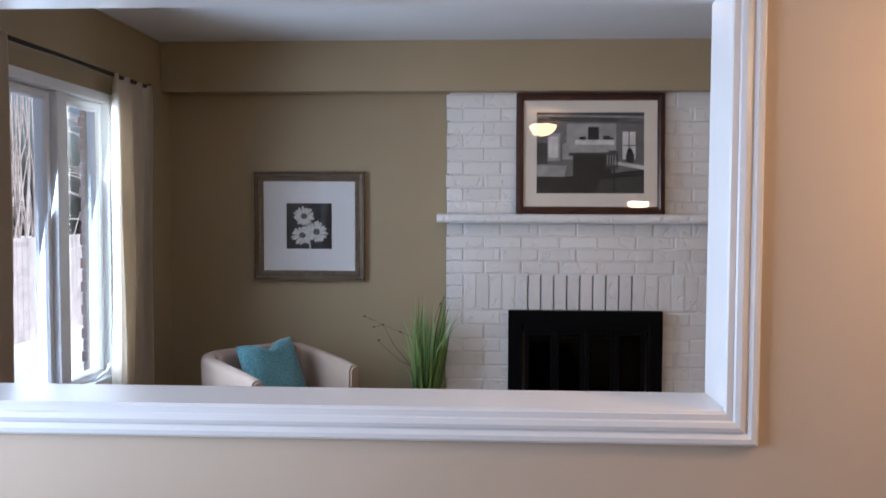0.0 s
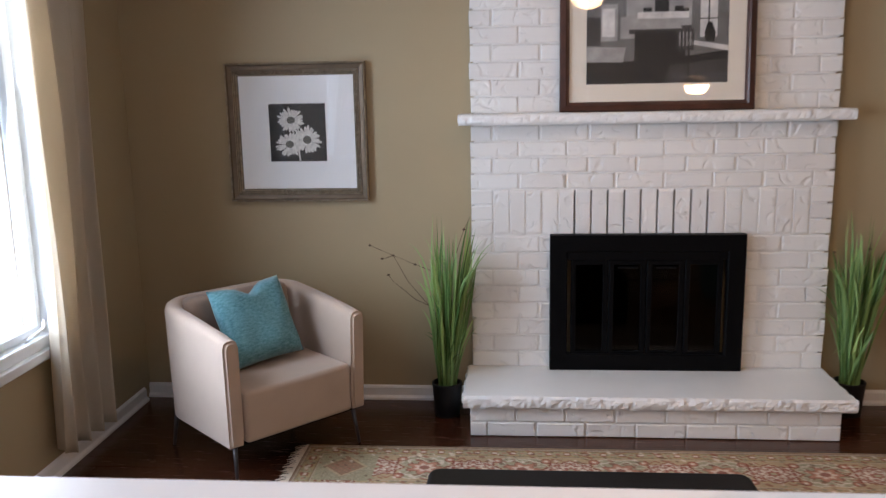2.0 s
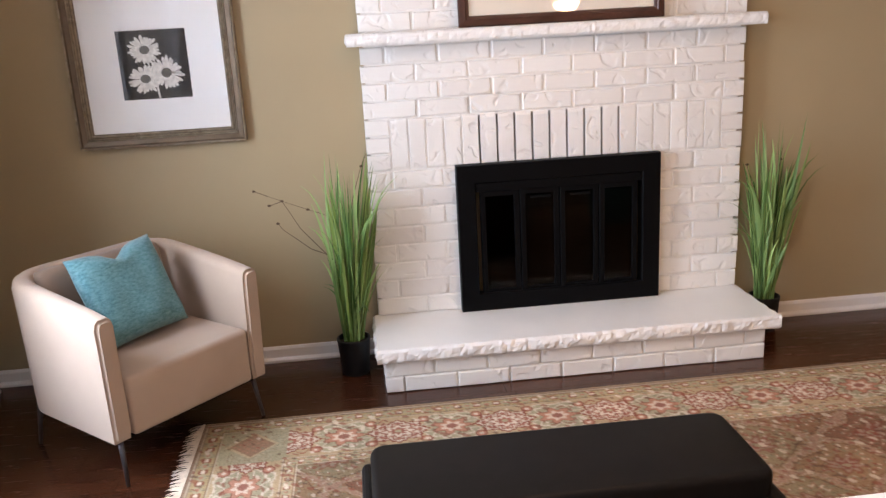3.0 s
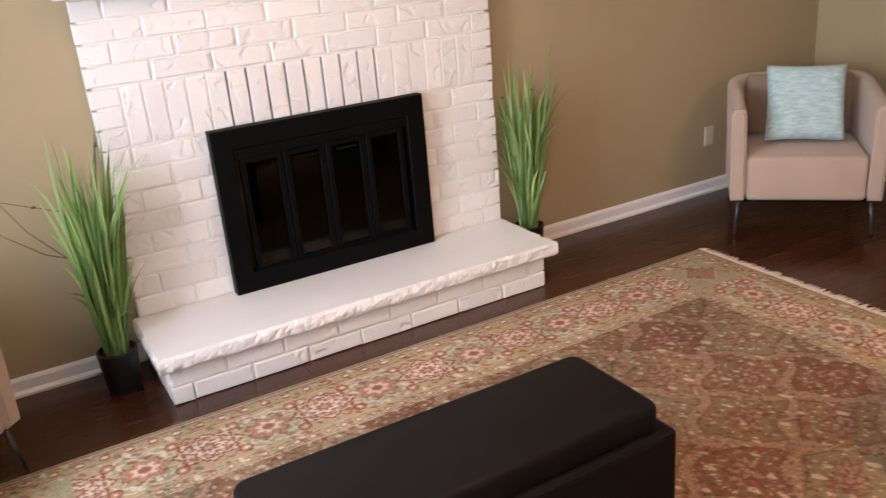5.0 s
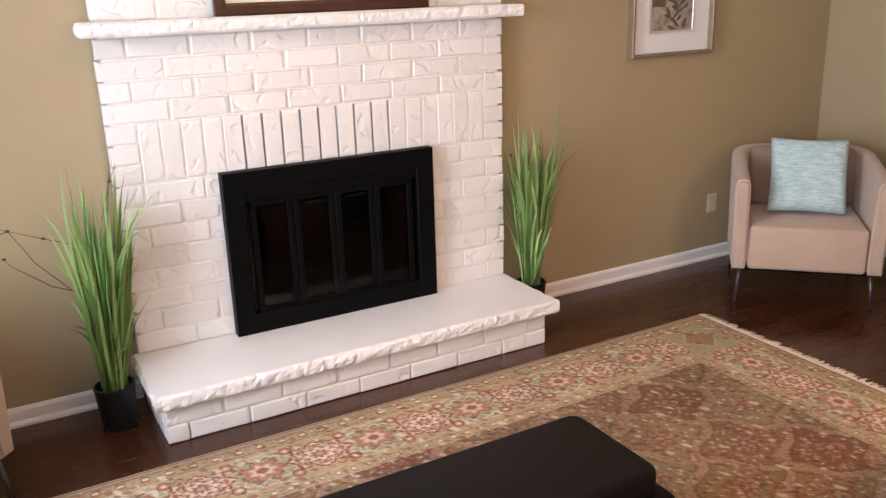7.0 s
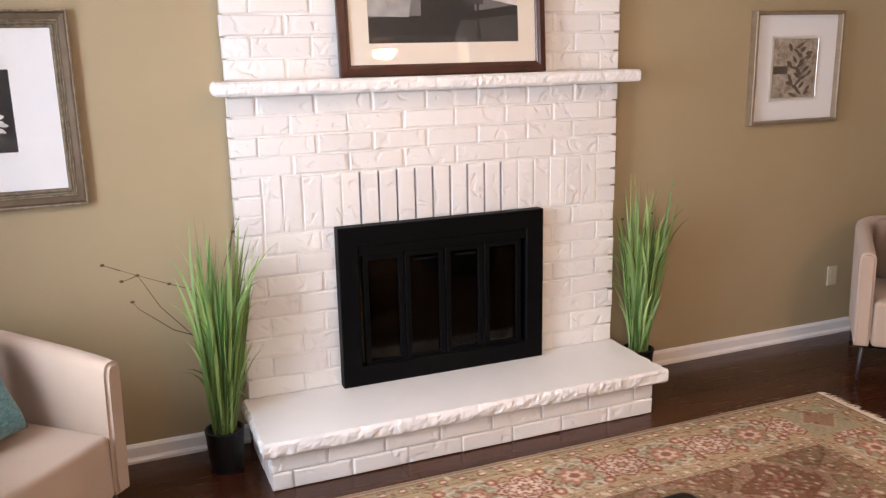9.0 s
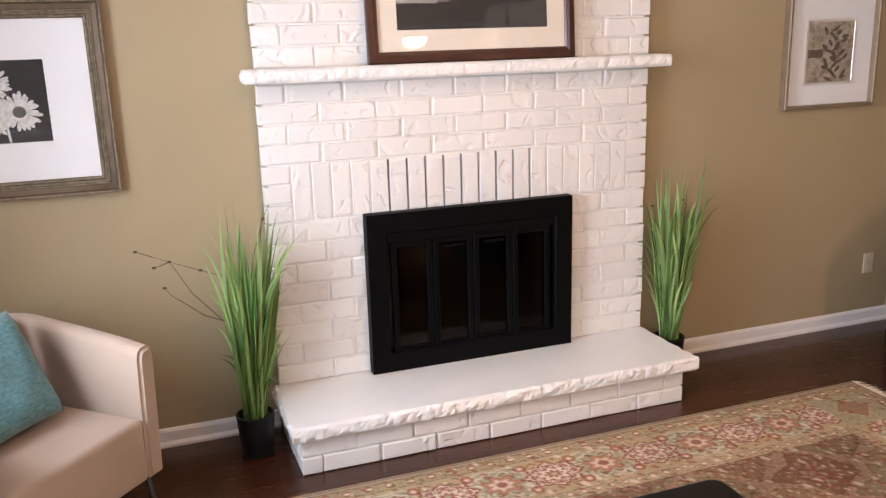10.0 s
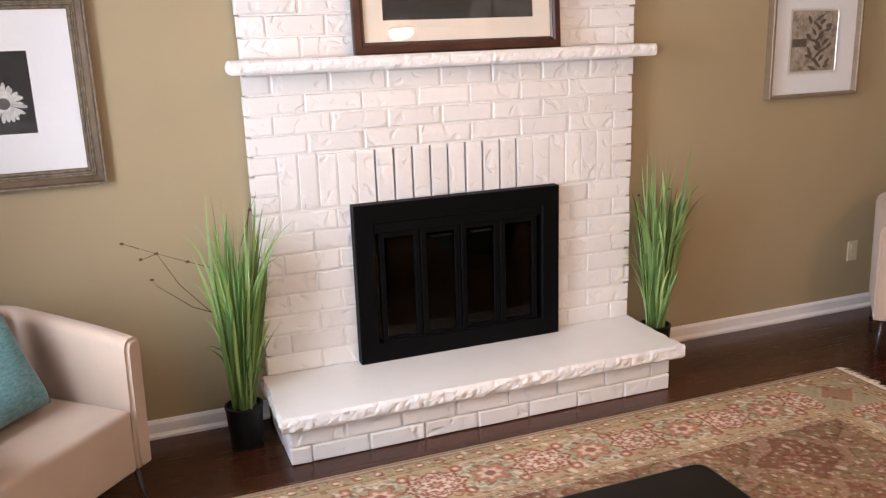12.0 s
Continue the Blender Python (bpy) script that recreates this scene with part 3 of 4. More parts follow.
def chair_pose(fl, fr):
    """Pose from the two front floor corners, left and right as one faces the chair."""
    mid = (Vector(fl) + Vector(fr)) / 2
    u = (Vector(fr) - Vector(fl)).normalized()
    ang = math.atan2(u.y, u.x)
    back = Vector((-u.y, u.x))
    c = mid + back * 0.335
    return pose(c.x, c.y, 0, 0, 0, math.degrees(ang))


CH1 = chair_pose((-1.905, -0.99), (-1.43, -0.475))
CH2 = chair_pose((2.04, -0.475), (2.54, -0.975))
armchair(CH1, "beige upholstered tub armchair by the window")
armchair(CH2, "beige upholstered tub armchair in the corner")


def cushion(name, w, h, t, material, label, m, seed, dent=0.0):
    bm = bmesh.new()
    n = 26
    rng = random.Random(seed)
    for side in (1, -1):
        g = []
        for j in range(n + 1):
            row = []
            for i in range(n + 1):
                u, v = 2 * i / n - 1, 2 * j / n - 1
                edge = max(abs(u), abs(v))
                x = u * w / 2 * (1 - 0.05 * (1 - v * v) * abs(u) ** 3)
                z = v * h / 2 * (1 - 0.05 * (1 - u * u) * abs(v) ** 3)
                if dent and v > 0:
                    z -= dent * v * v * math.exp(-((u) / 0.28) ** 2)
                th = ((1 - u ** 4) * (1 - v ** 4)) ** 0.5 * t / 2
                th *= 1 + 0.22 * noise.noise(Vector((u * 2 + seed, v * 2, side)))
                th += 0.004 * noise.noise(Vector((u * 7 + seed, v * 7, side))) * (1 - edge)
                row.append(bm.verts.new((x, -side * th, z + h / 2)))
            g.append(row)
        for a, b in zip(g, g[1:]):
            for i in range(n):
                f = (a[i], a[i + 1], b[i + 1], b[i])
                bm.faces.new(f if side == 1 else tuple(reversed(f)))
    bmesh.ops.remove_doubles(bm, verts=bm.verts[:], dist=1e-5)
    top = thing(name, m, label, "cushion")
    part("cover", bm, material, top, smooth=True)
    return top


cushion("throw_cushion", 0.39, 0.40, 0.14, M_TEAL, "teal slub throw cushion with a chopped top on the armchair", CH1 @ pose(0.0, -0.075, 0.448, -27, -3, 0), 2.0, 0.05)
cushion("throw_cushion", 0.40, 0.41, 0.13, M_AQUA, "pale aqua throw cushion on the armchair", CH2 @ pose(0.01, -0.09, 0.447, -24, 1, 0), 7.0)

# ---------- ottoman ----------
ott = thing("storage_ottoman", pose(-0.442, -1.797, 0), "dark brown leather storage ottoman on the rug", "ottoman")
lid = box(-0.545, 0.545, -0.19, 0.19, 0.345, 0.422, 0.0)
bmesh.ops.bevel(lid, geom=[e for e in lid.edges if abs(e.verts[0].co.z - e.verts[1].co.z) > 0.01], offset=0.045, segments=5, affect="EDGES", profile=0.5)
bmesh.ops.bevel(lid, geom=[e for e in lid.edges if min(v.co.z for v in e.verts) > 0.42], offset=0.022, segments=4, affect="EDGES", profile=0.5)
bmesh.ops.subdivide_edges(lid, edges=[e for e in lid.edges if e.calc_length() > 0.25 and min(v.co.z for v in e.verts) > 0.42], cuts=1)
part("lid", lid, M_LEATHER, ott, smooth=True).modifiers.new("split", "EDGE_SPLIT").split_angle = radians(40)
part("body", box(-0.575, 0.575, -0.22, 0.22, 0.03, 0.348, 0.02, 3), M_LEATHER, ott)
for sx in (-0.54, 0.54):
    for sy in (-0.19, 0.19):
        part("foot", box(sx - 0.025, sx + 0.025, sy - 0.025, sy + 0.025, 0.009, 0.035, 0.004), M_BLACK, ott)


# ---------- potted grass ----------
def grass_plant(m, seed, label, lean, twigs):
    rng = random.Random(seed)
    top = thing("potted_grass", m, label, "plant", "pair of potted grasses beside the hearth")
    part("pot", lathe([(0.0, 0.0), (0.062, 0.0), (0.066, 0.006), (0.078, 0.165), (0.080, 0.17), (0.080, 0.182), (0.073, 0.184), (0.070, 0.16), (0.0, 0.158)]), M_POT, top, smooth=True).modifiers.new("split", "EDGE_SPLIT").split_angle = radians(40)
    part("soil", lathe([(0.0, 0.166), (0.04, 0.168), (0.0695, 0.161)]), M_SOIL, top)
    bm = bmesh.new()
    for k in range(135):
        a, r = rng.uniform(0, 2 * math.pi), 0.045 * math.sqrt(rng.random())
        base = Vector((r * math.cos(a), r * math.sin(a), 0.16))
        ln = rng.choice((rng.uniform(0.28, 0.55), rng.uniform(0.5, 0.75), rng.uniform(0.62, 0.86), rng.uniform(0.7, 0.95)))
        out = rng.uniform(0.01, 0.115) * (1.15 - ln * 0.4)
        aa = a + rng.uniform(-0.8, 0.8)
        away = Vector((math.cos(aa), math.sin(aa) * 0.8, 0))
        swing = Vector((-math.sin(aa), math.cos(aa), 0)) * rng.uniform(-0.035, 0.035)
        curl = rng.uniform(0.0, 0.05) if rng.random() < 0.75 else rng.uniform(0.06, 0.15)
        w0 = rng.uniform(0.005, 0.013) if rng.random() < 0.75 else rng.uniform(0.002, 0.0035)
        face = rng.uniform(0, math.pi)
        twist = rng.uniform(-1.3, 1.3)
        phase = rng.uniform(0, 3.0)
        prev = None
        N = 11
        for j in range(N + 1):
            t = j / N
            side = Vector((math.cos(face + twist * t), math.sin(face + twist * t), 0))
            p = base + Vector((lean[0] * ln * t, lean[1] * ln * t, ln * t)) + away * (out * t ** 1.15 + curl * t ** 4)
            p += swing * (math.sin(phase + 3.2 * t) - math.sin(phase)) - Vector((0, 0, 1)) * curl * 0.8 * t ** 5
            w = w0 * (0.5 + 1.1 * t) * (1 - t ** 2.6) + 0.0003
            fold = Vector((-side.y, side.x, 0)) * w * 0.4
            cur = [bm.verts.new(p - side * w), bm.verts.new(p + fold), bm.verts.new(p + side * w)]
            if prev:
                bm.faces.new((prev[0], prev[1], cur[1], cur[0]))
                bm.faces.new((prev[1], prev[2], cur[2], cur[1]))
            prev = cur
    blades = part("blades", bm, M_GRASS, top, "long green artificial grass blades", smooth=True)
    blades["kind"] = "stuff"
    for pts, tip in twigs:
        part("twig", tube(pts, 0.0022, 5, taper=0.4), M_TWIG, top)
        for q in tip:
            bt = bmesh.new()
            bmesh.ops.create_uvsphere(bt, u_segments=6, v_segments=4, radius=0.007, matrix=Matrix.Translation(q) @ Matrix.Diagonal((1.4, 0.7, 0.8, 1)))
            part("bud", bt, M_TWIG, top)
    return top


tw1 = [
    ([(0.0, 0.0, 0.5), (-0.09, 0.02, 0.596), (-0.2, 0.035, 0.724), (-0.25, 0.035, 0.82), (-0.273, 0.035, 0.861), (-0.334, 0.035, 0.888)], [(-0.273, 0.035, 0.861)]),
    ([(0.0, 0.0, 0.62), (-0.073, 0.03, 0.779), (-0.159, 0.035, 0.813), (-0.273, 0.035, 0.861)], [(-0.159, 0.035, 0.813)]),
    ([(-0.09, 0.02, 0.596), (-0.16, 0.03, 0.625), (-0.226, 0.035, 0.68), (-0.28, 0.035, 0.725), (-0.301, 0.035, 0.757)], [(-0.301, 0.035, 0.757)]),
    ([(-0.334, 0.035, 0.888), (-0.394, 0.035, 0.915)], [(-0.394, 0.035, 0.915)]),
    ([(-0.273, 0.035, 0.861), (-0.31, 0.035, 0.848), (-0.332, 0.035, 0.844)], [(-0.332, 0.035, 0.844)]),
    ([(0.0, 0.0, 0.6), (0.05, 0.02, 0.85), (0.10, 0.02, 1.0), (0.13, 0.02, 1.06)], [(0.10, 0.02, 1.0)]),
]
tw2 = [
    ([(0.0, 0.0, 0.4), (-0.04, 0.0, 0.65), (-0.10, 0.0, 0.80), (-0.12, 0.0, 0.86)], [(-0.12, 0.0, 0.865)]),
    ([(0.0, 0.0, 0.5), (0.03, 0.0, 0.75), (0.06, 0.0, 0.95)], [(0.05, 0.0, 0.88)]),
]
grass_plant(pose(-1.045, -0.095, 0), 5, "tall green artificial grass in a black pot", (0.05, 0.03), tw1)
grass_plant(pose(1.045, -0.02, 0), 11, "tall green artificial grass in a black pot", (0.055, 0.03), tw2)


# ---------- pictures ----------
def daisy(bm, cx, cz, r, n, tilt, y, rng, squash=1.0):
    for k in range(n):
        a = 2 * math.pi * k / n + rng.uniform(-0.08, 0.08)
        L = r * rng.uniform(0.85, 1.08)
        pts = []
        for t, w in ((0.22, 0.04), (0.5, 0.085), (0.8, 0.10), (0.95, 0.06), (1.0, 0.0), (0.95, -0.06), (0.8, -0.10), (0.5, -0.085), (0.22, -0.04)):
            u, v = t * L, w * r
            x, z = u * math.cos(a) - v * math.sin(a), u * math.sin(a) + v * math.cos(a)
            pts.append((cx + x, cz + z * squash))
        poly(pts, y - 0.0001 * (k % 3), bm)


def framed(name, w, h, profile, m, frame_mat, mat_mat, label):
    top = thing(name, m, label, "picture")
    part("frame", mitred_frame(w, h, profile), frame_mat, top)
    ins = profile[-2][0] - 0.004
    part("mat", box(-w / 2 + ins, w / 2 - ins, -0.012, -0.003, ins, h - ins), mat_mat, top)
    g = part("glass", box(-w / 2 + ins, w / 2 - ins, -0.0185, -0.0165, ins, h - ins), M_PICGLASS, top)
    g.visible_shadow = False
    return top


PW, PH = 0.752, 0.732
p1 = framed("framed_picture", PW, PH, [(0.0, 0.0), (0.0, -0.034), (0.010, -0.036), (0.014, -0.028), (0.034, -0.025), (0.0405, -0.020), (0.050, -0.021), (0.0505, -0.017), (0.066, -0.0165), (0.066, 0.0)],
            pose(-1.838, YN - 0.001, 1.131), M_BRONZE, M_MAT, "square bronze framed daisy print hanging on the wall")
for ins, yy, rr in ((0.004, -0.0365, 0.0048), (0.039, -0.0255, 0.0036), (0.0475, -0.0235, 0.0036), (0.058, -0.020, 0.0048)):
    part("ridge", mitred_frame(PW, PH, [(ins - rr, yy + rr), (ins - rr * 0.7, yy - rr * 0.5), (ins, yy - rr), (ins + rr * 0.7, yy - rr * 0.5), (ins + rr, yy + rr)]), M_LIP, p1, "rubbed silver ridge")
rng = random.Random(4)
part("print", box(-0.153, 0.153, -0.0128, -0.0122, 0.213, 0.519), M_INK, p1, "black print")
for cx, cz, r, sq, lay in ((-0.034, 0.432, 0.076, 0.85, 0.0132), (-0.046, 0.304, 0.076, 0.85, 0.0134), (0.050, 0.327, 0.078, 0.95, 0.0138)):
    bm = bmesh.new()
    daisy(bm, cx, cz, r, 25, 0, -lay, rng, sq)
    part("flower", bm, M_PETAL, p1)
    q = r * 0.30
    part("flower_centre", poly([(cx + q * math.cos(a * 0.5236), cz + sq * q * math.sin(a * 0.5236)) for a in range(12)], -lay - 0.0008), M_PETAL_D, p1)
part("stem", poly([(-0.012, 0.38), (-0.004, 0.38), (0.012, 0.215), (0.003, 0.215)], -0.0150), M_PETAL, p1)

BW, BH = 0.955, 0.785
lean = math.degrees(math.asin(0.05 / BH))
p2 = framed("framed_picture", BW, BH, [(0.0, 0.0), (0.0, -0.020), (0.005, -0.026), (0.030, -0.030), (0.038, -0.024), (0.042, -0.024), (0.048, -0.0165), (0.048, 0.0)],
            pose(0.02, 0.005, 1.584, -lean), M_MAHOGANY, M_CREAM, "large mahogany framed room photograph leaning on the mantel")


def grey(v, name):
    return plain(name, (v, v * 0.97, v * 0.92), 0.8, vary=0.25, scale=14)


G1, G2, G3, G4, G5 = grey(0.012, "photo_black"), grey(0.045, "photo_dark"), grey(0.14, "photo_mid"), grey(0.32, "photo_light"), grey(0.62, "photo_white")
PX0, PX1, PZ0, PZ1 = -0.345, 0.345, 0.135, 0.660


def photo(name, u0, u1, v0, v1, material, layer, shape=None):
    sx, sz = PX1 - PX0, PZ1 - PZ0
    pts = shape or [(u0, v0), (u1, v0), (u1, v1), (u0, v1)]
    part(name, poly([(PX0 + sx * u, PZ0 + sz * v) for u, v in pts], -0.0122 - 0.00025 * layer), material, p2)


photo("print", 0, 1, 0, 1, G3, 0)
photo("printed_ceiling", 0, 1, 0.84, 1, G2, 1, [(0, 1), (1, 1), (1, 0.94), (0.75, 0.90), (0.25, 0.88), (0, 0.97)])
photo("printed_wall", 0.28, 0.74, 0.5, 0.86, G4, 1)
photo("printed_floor", 0, 1, 0, 0.22, G1, 2, [(0, 0), (1, 0), (1, 0.30), (0.55, 0.22), (0, 0.2)])
photo("printed_window", 0.10, 0.22, 0.40, 0.74, G4, 2)
photo("printed_window", 0.11, 0.20, 0.44, 0.70, G5, 3)
photo("printed_window", 0.24, 0.38, 0.42, 0.62, G4, 3)
photo("printed_window", 0.80, 0.92, 0.42, 0.76, G5, 2)
photo("printed_mullion", 0.855, 0.865, 0.42, 0.76, G2, 3)
photo("printed_mullion", 0.80, 0.92, 0.585, 0.595, G2, 3)
photo("printed_shelf", 0.36, 0.72, 0.60, 0.66, G5, 3)
photo("printed_clock", 0.48, 0.58, 0.66, 0.82, G1, 4)
photo("printed_jar", 0.40, 0.46, 0.66, 0.70, G1, 4)
photo("printed_jar", 0.62, 0.68, 0.66, 0.71, G1, 4)
photo("printed_jar", 0.68, 0.72, 0.66, 0.69, G2, 4)
photo("printed_table", 0.30, 0.74, 0.46, 0.53, G2, 4)
photo("printed_table", 0.34, 0.70, 0.18, 0.48, G1, 4)
photo("printed_chair", 0.64, 0.76, 0.30, 0.50, G2, 5)
photo("printed_counter", 0.72, 1.0, 0.30, 0.38, G5, 5, [(0.72, 0.40), (1.0, 0.34), (1.0, 0.29), (0.72, 0.36)])
photo("printed_vase", 0.84, 0.90, 0.38, 0.54, G1, 5, [(0.84, 0.38), (0.90, 0.38), (0.91, 0.46), (0.88, 0.56), (0.85, 0.55), (0.83, 0.46)])
photo("printed_cabinet", 0.0, 0.10, 0.36, 0.62, G2, 3)
photo("printed_cabinet", 0.0, 0.28, 0.2, 0.35, G4, 4, [(0.0, 0.21), (0.26, 0.2), (0.28, 0.34), (0.0, 0.35)])
photo("printed_beam", 0, 1, 0.9, 0.92, G2, 2, [(0.0, 0.93), (1.0, 0.88), (1.0, 0.865), (0.0, 0.905)])
photo("printed_beam", 0, 1, 0.9, 0.92, G4, 2, [(0.0, 0.97), (1.0, 0.95), (1.0, 0.93), (0.0, 0.955)])
photo("printed_tabletop", 0.28, 0.68, 0.5, 0.53, G4, 6, [(0.27, 0.50), (0.68, 0.505), (0.66, 0.53), (0.30, 0.53)])
photo("printed_table_leg", 0.71, 0.74, 0.0, 0.30, G1, 6, [(0.705, 0.02), (0.745, 0.02), (0.73, 0.10), (0.73, 0.32), (0.715, 0.32), (0.715, 0.10)])
photo("printed_floor", 0.5, 1.0, 0.0, 0.2, G2, 3, [(0.55, 0.0), (1.0, 0.0), (1.0, 0.22), (0.6, 0.17)])
for k in range(4):
    photo("printed_slat", 0.655 + 0.025 * k, 0.663 + 0.025 * k, 0.34, 0.47, G4, 6)

p3 = framed("framed_picture", 0.60, 0.585, [(0.0, 0.0), (0.0, -0.041), (0.003, -0.045), (0.015, -0.045), (0.018, -0.040), (0.020, -0.0165), (0.020, 0.0)],
            pose(2.078, YN - 0.001, 1.266), M_CHAMPAGNE, M_MAT, "champagne framed botanical print hanging on the wall")
M_SEPIA = slub("sepia_print", (0.12, 0.085, 0.055), (0.50, 0.42, 0.33), 14, (1, 1, 1))
M_SILVER = plain("silver_fillet", (0.75, 0.73, 0.70), 0.3, 0.5)
part("fillet", mitred_frame(0.33, 0.335, [(0.0, -0.0125), (0.0, -0.0155), (0.012, -0.0155), (0.014, -0.0125)]), M_SILVER, p3).matrix_local = pose(0.0, 0, 0.122)
part("print", box(-0.152, 0.152, -0.0132, -0.0126, 0.136, 0.443), M_SEPIA, p3, "sepia botanical print")
M_UMBER = plain("umber_ink", (0.09, 0.065, 0.045), 0.8, vary=0.3, scale=40)
lrng = random.Random(6)
for k in range(26):
    cz = 0.15 + 0.27 * k / 26
    cx = 0.03 + 0.035 * math.sin(k * 0.7) + (0.035 if k % 2 else -0.035)
    a = lrng.uniform(-0.5, 0.5) + (0.6 if k % 2 else 2.5)
    L, W = lrng.uniform(0.022, 0.04), lrng.uniform(0.008, 0.014)
    part("printed_leaf", poly([(cx + math.cos(a) * t * L - math.sin(a) * w * W, cz + math.sin(a) * t * L + math.cos(a) * w * W) for t, w in ((-1, 0), (-0.4, 0.8), (0.3, 0.8), (1, 0), (0.3, -0.8), (-0.4, -0.8))], -0.0136 - 0.00008 * (k % 4)), M_UMBER, p3)
part("printed_label", box(-0.145, -0.05, -0.0137, -0.0133, 0.262, 0.303), M_UMBER, p3)

# wall outlet
o = thing("wall_outlet", pose(2.492, YN, 0.357), "cream double wall outlet", "outlet")
M_IVORY = plain("ivory_plastic", (0.62, 0.54, 0.38), 0.4, vary=0.02)
part("plate", box(-0.036, 0.036, -0.007, 0.0, -0.058, 0.058, 0.003), M_IVORY, o)
for s in (-0.022, 0.022):
    part("socket", box(-0.016, 0.016, -0.0095, -0.006, s - 0.014, s + 0.014, 0.003), M_IVORY, o)


# ---------- rug ----------
def rug():
    top = thing("area_rug", pose(0, 0, 0), "ornate beige and rust patterned rug with cream fringe", "rug")
    x0, x1, y0, y1 = -1.70, 1.75, -2.95, -0.53
    st = 0.0055
    nx, ny = int((x1 - x0) / st), int((y1 - y0) / st)
    xs, ys = np.linspace(x0, x1, nx + 1), np.linspace(y1, y0, ny + 1)
    X, Y = np.meshgrid(xs, ys)
    rs = np.random.RandomState(3)
    sand, rust, rose, sage, cream, brown, gold = [np.array(c) for c in ((0.42, 0.31, 0.185), (0.22, 0.06, 0.038), (0.39, 0.195, 0.13), (0.32, 0.29, 0.185), (0.70, 0.60, 0.47), (0.10, 0.05, 0.032), (0.37, 0.27, 0.13))]
    col = np.empty(X.shape + (3,))
    col[:] = sand

    def put(mask, c, a=1.0):
        col[mask] = col[mask] * (1 - a) + c * a
    cx, cy = (x0 + x1) / 2, (y0 + y1) / 2
    dx, dy = (x1 - x0) / 2 - np.abs(X - cx), (y1 - y0) / 2 - np.abs(Y - cy)
    d = np.minimum(dx, dy)
    along = np.where(dy < dx, X - cx, Y - cy)

    def field(scale, seed):
        r = np.random.RandomState(seed)
        s = np.zeros(X.shape)
        for _ in range(7):
            a, p = r.uniform(0, 2 * np.pi), r.uniform(0, 2 * np.pi)
            k = scale * r.uniform(0.7, 1.4)
            s += np.sin(k * (X * np.cos(a) + Y * np.sin(a)) + p)
        return s / 7 ** 0.5
    # central field: ogee lattice of toned compartments, flowered outlines, a spray in each
    inner = d > 0.42
    wx = X + 0.018 * np.sin(2 * np.pi * Y / 0.17)
    wy = Y + 0.016 * np.sin(2 * np.pi * X / 0.21)
    A, B = (wx - cx) / 0.46 + (wy - cy) / 0.40, (wx - cx) / 0.46 - (wy - cy) / 0.40
    q1, q2 = A % 1 - 0.5, B % 1 - 0.5
    ii = np.floor(A) + 3 * np.floor(B)
    tones = [np.array(c) for c in ((0.24, 0.125, 0.068), (0.25, 0.19, 0.11), (0.27, 0.165, 0.09), (0.19, 0.082, 0.05), (0.225, 0.15, 0.085))]
    for k, c in enumerate(tones):
        put(inner & (np.abs(ii) % 5 == k), c, 0.85)
    edge = np.minimum(0.5 - np.abs(q1), 0.5 - np.abs(q2))
    run = np.where(0.5 - np.abs(q1) < 0.5 - np.abs(q2), q2, q1)
    bud = np.cos(2 * np.pi * run * 9)
    put(inner & (edge < 0.085), tones[2] * 1.15, 0.6)
    put(inner & (edge < 0.05 + 0.02 * bud), cream * 0.75, 0.45)
    put(inner & (edge < 0.03 + 0.018 * bud), rose * 0.8, 0.6)
    put(inner & (np.abs(edge - 0.092) < 0.007), brown, 0.7)
    rr, th = np.hypot(q1, q2), np.arctan2(q2, q1)
    pet = 0.21 + 0.045 * np.cos(8 * th)
    put(inner & (rr < pet), rust * 0.9, 0.55)
    put(inner & (rr < pet - 0.03), rose * 0.7, 0.55)
    put(inner & (rr < pet - 0.06), cream * 0.65, 0.4)
    put(inner & (rr < 0.10 + 0.025 * np.cos(6 * th)), rust, 0.8)
    put(inner & (rr < 0.05), sage * 1.1, 0.8)
    spray = np.abs(rr - 0.31 - 0.035 * np.cos(8 * th))
    put(inner & (spray < 0.012), sage * 0.75, 0.8)
    put(inner & (np.abs(rr - 0.33) < 0.045) & (np.cos(16 * th) > 0.72), rose, 0.7)
    put(inner & (np.abs(rr - 0.33) < 0.018) & (np.cos(16 * th) > 0.85), cream, 0.8)
    # main border: lobed medallions, sage cartouches between them, scrolls and roundels
    main = (d > 0.10) & (d <= 0.36)
    put(main, sand)
    pitch = 0.4445
    off = np.where(dy < dx, along + cx - 0.0105, along)
    ua = ((off / pitch + 0.5) % 1 - 0.5) * pitch
    ub = ((off / pitch) % 1 - 0.5) * pitch
    va = d - 0.228
    kb = np.hypot(ub / 1.2, va)
    tb = np.arctan2(va, ub / 1.2)
    car = 0.110 + 0.012 * np.cos(6 * tb)
    put(main & (kb < car + 0.010), cream * 0.85, 0.75)
    put(main & (kb < car), sage, 0.9)
    put(main & (np.abs(kb - car + 0.022 + 0.01 * np.cos(12 * tb)) < 0.005), cream * 0.9, 0.8)
    put(main & (np.abs(kb - car + 0.034) < 0.006) & (np.cos(10 * tb) > 0.1), rust, 0.7)
    put(main & (kb < 0.062 + 0.014 * np.cos(7 * tb)), rust, 0.8)
    put(main & (kb < 0.056 + 0.013 * np.cos(7 * tb)), rose * 1.15, 0.9)
    put(main & (kb < 0.036 + 0.008 * np.cos(7 * tb)), cream, 0.7)
    put(main & (kb < 0.020), rust, 0.85)
    k8 = np.hypot(ua / 1.35, va)
